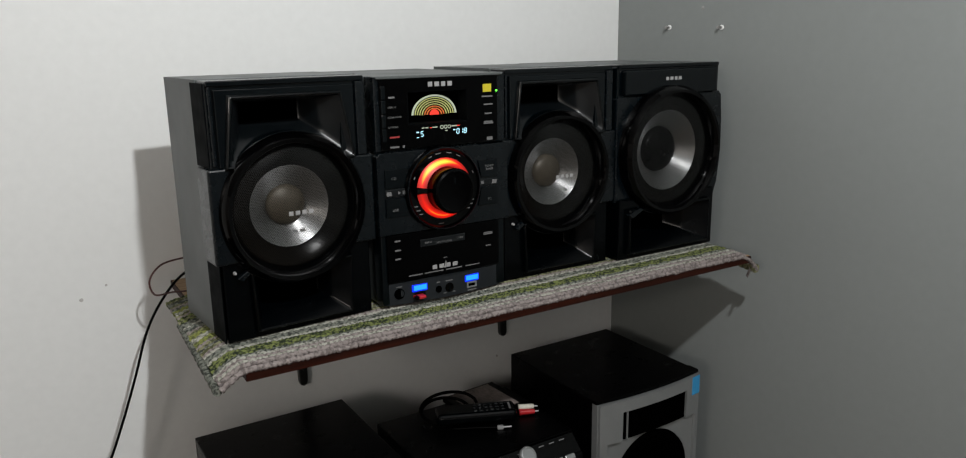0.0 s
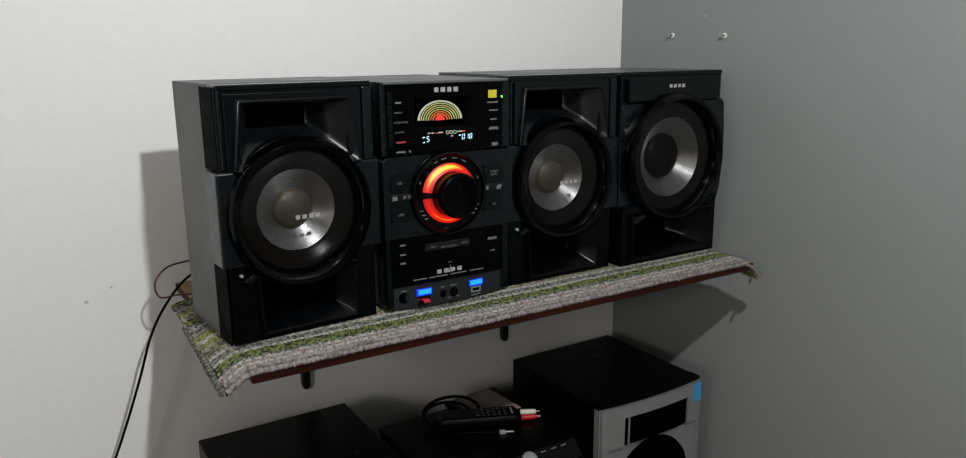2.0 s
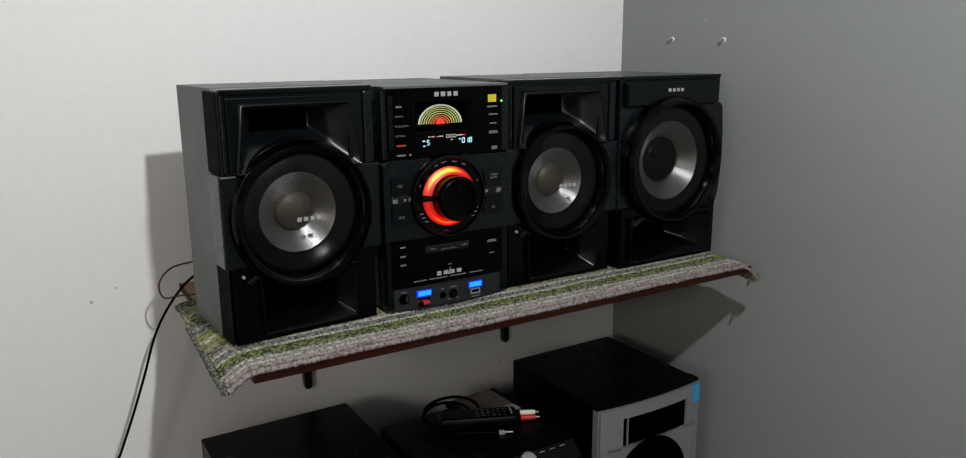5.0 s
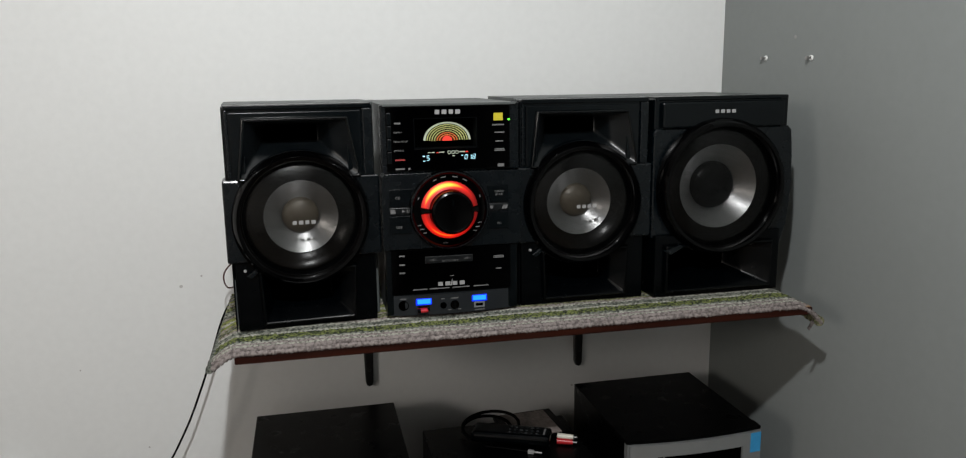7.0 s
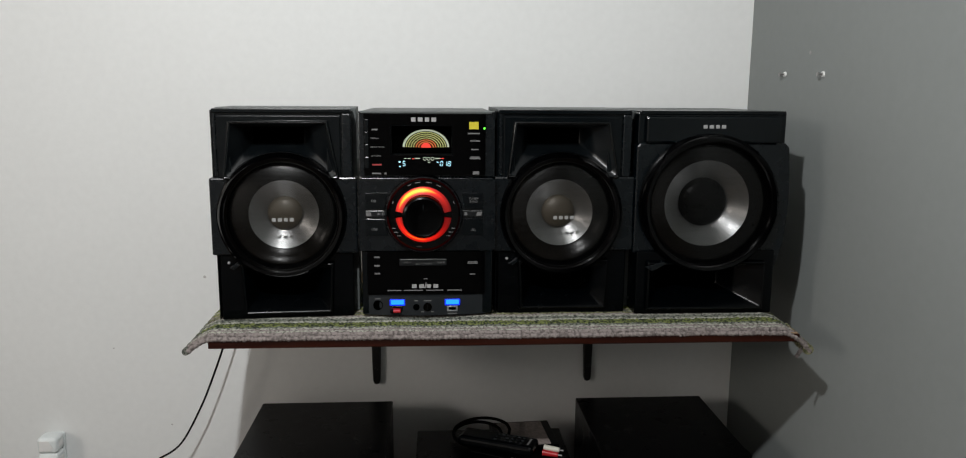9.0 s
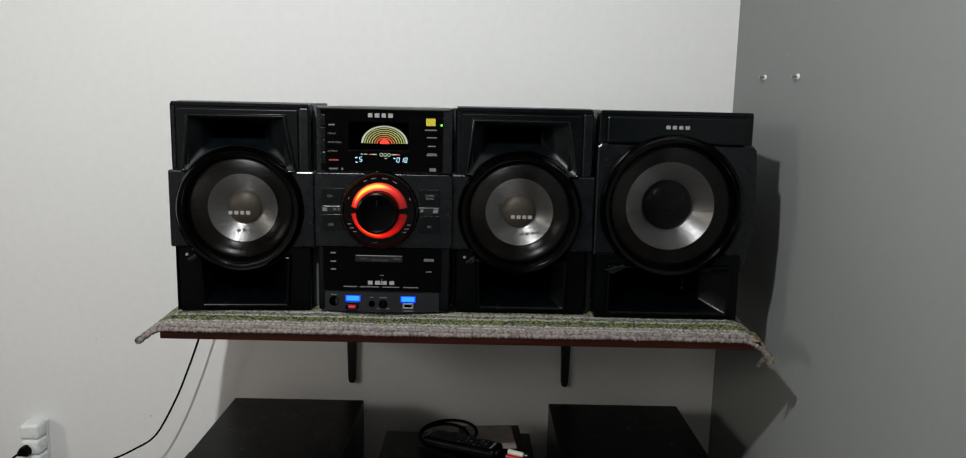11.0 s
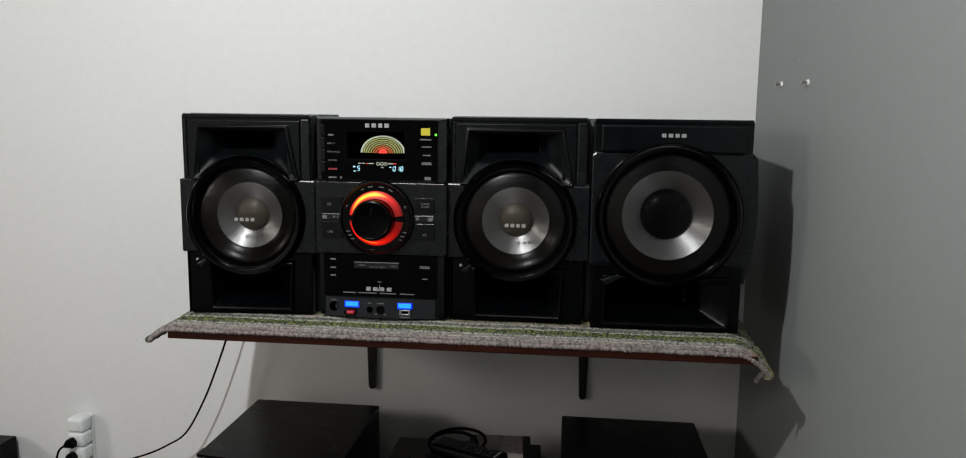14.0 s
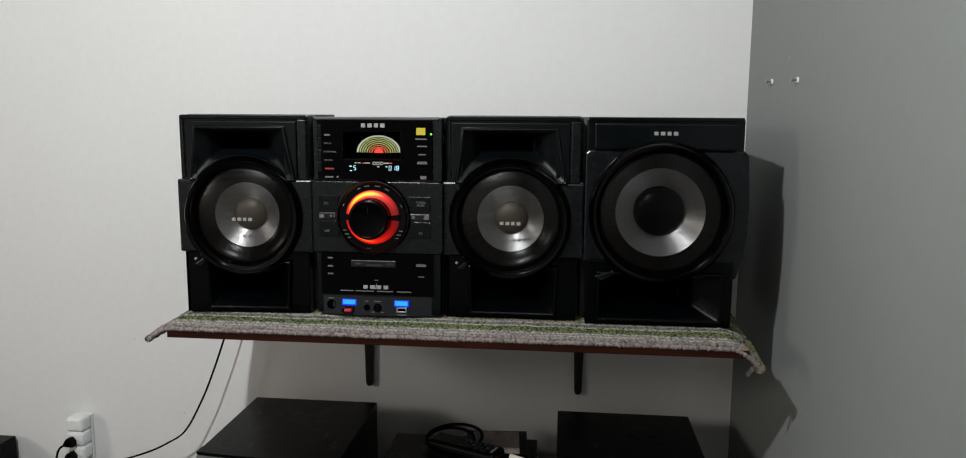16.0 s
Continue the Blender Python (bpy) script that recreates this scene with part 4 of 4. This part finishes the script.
for k in range(2):
    part("button", box(-0.011, 0.011, -0.003, 0.001, -0.005, 0.005, 0.0015), M_SILVER, rec, "silver button", pose(0.250 + k * 0.027, -0.015, mh - 0.0335) @ slope)
for k in range(5):
    part("printed_bar", box(-0.006, 0.006, -0.0006, 0.0, -0.001, 0.001), M_PRINT, rec, at=pose(0.180 + k * 0.024, 0.011, mh - 0.0085) @ slope)

case = thing("disc_case", (0.787, 1.268, MZ), "flat black disc case holding a printed booklet", "disc case", turn=4)
part("tray", box(-0.065, 0.065, -0.058, 0.062, 0, 0.010, 0.001), M_BLACK, case)
part("booklet", box(-0.050, 0.048, -0.054, 0.056, 0.010, 0.0112), M_PAPER, case, "faded photo booklet")
remote = thing("remote_control", (0.733, 1.206, MZ + 0.0105), "black remote control with small pale keys on the receiver", "remote", turn=-24)
part("body", box(-0.085, 0.075, -0.026, 0.026, 0, 0.022, 0.008, 3), M_PORT, remote)
for i in range(6):
    for j in range(3):
        part("key", box(-0.010 + i * 0.011, -0.004 + i * 0.011, -0.016 + j * 0.012, -0.011 + j * 0.012, 0.0215, 0.0232, 0.0006, 1), M_STRIP if (i + j) % 3 == 0 else M_SLATE, remote)
part("brand_bar", box(0.060, 0.064, -0.014, 0.014, 0.0218, 0.0224), M_PRINT, remote)

coil = thing("audio_cable", (0.690, 1.262, MZ), "black audio cable coiled loosely on the receiver", "cable")
for q in range(2):
    r0 = 0.046 + 0.008 * q
    pts = [(r0 * 1.1 * math.cos(a) + 0.008 * q, r0 * 0.9 * math.sin(a), 0.005 + 0.006 * q + 0.009 * (1 + math.sin(a + 0.4 * q))) for a in [k * 2 * math.pi / 14 for k in range(15)]]
    part("loop", tube(pts, 0.0034, 8, 5), M_CABLE, coil)
jack = thing("jack_plug", (0.762, 1.156, MZ + 0.0040), "silver jack plug with a grey lead", "plug", turn=-26)
part("lead", tube([(-0.10, 0.004, 0.0), (-0.06, 0.0, 0.002), (-0.012, 0, 0)], 0.0015), M_CABLE, jack)
part("sleeve", box(-0.014, -0.002, -0.0036, 0.0036, -0.0036, 0.0036, 0.001), M_CHROME, jack)
part("tip", tube([(-0.003, 0, 0), (0.006, 0, 0), (0.014, 0, 0)], 0.0018), M_CHROME, jack)
rca = thing("phono_plugs", (0.834, 1.184, MZ), "red and white phono plugs lying on the receiver", "plug", turn=-24)
for dz, dy, m in ((0.0068, -0.005, M_REDP), (0.0130, 0.005, M_CREAM)):
    part("plug_body", tube([(-0.016, dy, dz), (-0.008, dy, dz), (0.008, dy, dz), (0.016, dy, dz)], lambda t: 0.0066 - 0.0020 * t, 14), m, rca)
    part("pin", tube([(0.015, dy, dz), (0.019, dy, dz), (0.024, dy, dz)], 0.0016), M_CHROME, rca)

# ---- cables by the wall ----
cable = thing("power_cable", (0.23, 1.40, 1.10), "black power cable hanging from the shelf towards the socket", "cable")
o = Vector((0.23, 1.40, 1.10))


def lead(name, pts, r, m, parent):
    return part(name, tube([Vector(p) - o for p in pts], r, 8, 10), m, parent)


lead("lead", [(0.300, 1.36, 1.150), (0.240, 1.38, 1.115), (0.201, 1.38, 1.074), (0.171, 1.38, 1.022), (0.145, 1.38, 0.947), (0.115, 1.38, 0.867), (0.084, 1.38, 0.795), (0.038, 1.38, 0.715), (-0.015, 1.385, 0.677), (-0.071, 1.39, 0.649), (-0.160, 1.42, 0.612), (-0.235, 1.44, 0.600)], 0.0023, M_CABLE, cable)
wire = thing("speaker_wire", (0.23, 1.40, 1.10), "thin dark red speaker wire looping behind the cabinet", "cable")
lead("lead", [(0.262, 1.335, 1.160), (0.243, 1.36, 1.150), (0.204, 1.36, 1.143), (0.183, 1.36, 1.119), (0.188, 1.355, 1.094), (0.212, 1.335, 1.0995), (0.245, 1.325, 1.0995)], 0.0016, M_CABLER, wire)

# ---- socket with adaptor and plugs ----
sock = thing("socket_adaptor", (-0.270, YB, 0.601), "white stacked socket adaptor on the wall", "socket")
part("wall_plate", box(-0.0205, 0.0205, -0.0115, -0.0005, -0.03, 0.110, 0.003), M_WHITEP, sock)
for k in range(3):
    mod = part("socket_block", box(-0.022, 0.022, -0.050, -0.011, 0.0035 + k * 0.037, 0.0402 + k * 0.037, 0.008, 4), M_WHITEP, sock)
    part("socket_face", prism([(-0.016, 0.010 + k * 0.037), (0.008, 0.010 + k * 0.037), (0.014, 0.018 + k * 0.037), (0.005, 0.034 + k * 0.037), (-0.016, 0.034 + k * 0.037)], -0.0515, -0.049, 0.0006), M_PLUG, mod)
    part("side_slot", box(0.0205, 0.0226, -0.040, -0.022, 0.015 + k * 0.037, 0.028 + k * 0.037), M_PLUG, mod)
for k in range(2):
    pl = thing("power_plug", (-0.276, YB - 0.0515, 0.606 + 0.037 * k), "black mains plug pushed into the white adaptor", "plug", "plugs in the adaptor")
    part("body", prism([(-0.010, 0.005), (0.011, 0.004), (0.012, 0.016), (0.003, 0.026), (-0.006, 0.024), (-0.012, 0.014)], -0.020, -0.0005, 0.003), M_CABLE, pl)
    part("lead", tube([(-0.006, -0.014, 0.012), (-0.018, -0.026, 0.002), (-0.026, -0.028, -0.030), (-0.030, -0.026, -0.090)], 0.0027), M_CABLE, pl)

crate = thing("black_box", (-0.60, 1.25, 0.0), "black box-shaped cabinet by the socket", "cabinet")
part("body", box(-0.16, 0.150, -0.20, 0.20, 0.01, 0.648, 0.003), M_BLACK, crate)
part("plinth", box(-0.15, 0.14, -0.19, 0.19, 0.0, 0.0105), M_BLACK, crate)

# ---- fixings in the grey wall ----
for y, z, big in ((1.306, 1.527, 1), (1.163, 1.524, 1), (1.215, 1.566, 0)):
    x = wall_x(y)
    if big:
        sc = thing("wall_screw", (x, y, z), "screw in a white wall plug in the grey wall", "screw", "screws in the grey wall")
        part("plug_collar", lathe([(0.0055, -0.0002), (0.005, -0.003), (0.003, -0.0035)], 20), M_PLUG, sc, at=pose(0, 0, 0, 0, 0, -90 + 3))
        part("screw_shank", lathe([(0.0018, -0.002), (0.0018, -0.010), (0.0042, -0.011), (0.0038, -0.013), (0, -0.0135)], 16), M_SCREW, sc, at=pose(0, 0, 0, 0, 0, -90 + 3))
    else:
        sc = thing("filled_hole", (x, y, z), "small filled hole in the grey wall", "filled hole")
        part("filler", lathe([(0.004, -0.0002), (0.003, -0.0008), (0, -0.001)], 16), M_FILL, sc, at=pose(0, 0, 0, 0, 0, -90 + 3))

# ---- lamp overhead ----
lamp = thing("ceiling_lamp", (BULB[0], BULB[1], H), "bare bulb hanging on a cord from the ceiling", "lamp")
part("cord", tube([(0, 0, 0), (0, 0, -0.2), (0, 0, BULB[2] + 0.09 - H)], 0.003), M_CABLE, lamp)
part("holder", tube([(0, 0, BULB[2] + 0.11 - H), (0, 0, BULB[2] + 0.07 - H), (0, 0, BULB[2] + 0.045 - H)], 0.016, 16), M_CABLE, lamp)

# ---- marks on the white wall ----
for x, z, r in ((0.126, 1.093, 0.0022), (0.084, 1.073, 0.0034), (-0.127, 0.908, 0.0018), (-0.009, 0.722, 0.0020)):
    chip = thing("paint_chip", (x, YB, z), "tiny chip in the white wall paint", "paint chip", "chips in the white wall")
    part("chip", lathe([(r, -0.0002), (r * 0.7, -0.0007), (0, -0.0005)], 12), M_CHIP, chip)
for x, z in ((0.947, 0.765), (0.496, 0.744)):
    nail = thing("wall_nail", (x, YB, z), "small nail head in the white wall below the shelf", "nail", "nails under the shelf")
    part("head", lathe([(0.0026, -0.0002), (0.0024, -0.0014), (0.0014, -0.002), (0, -0.0022)], 14), M_CHIP, nail)
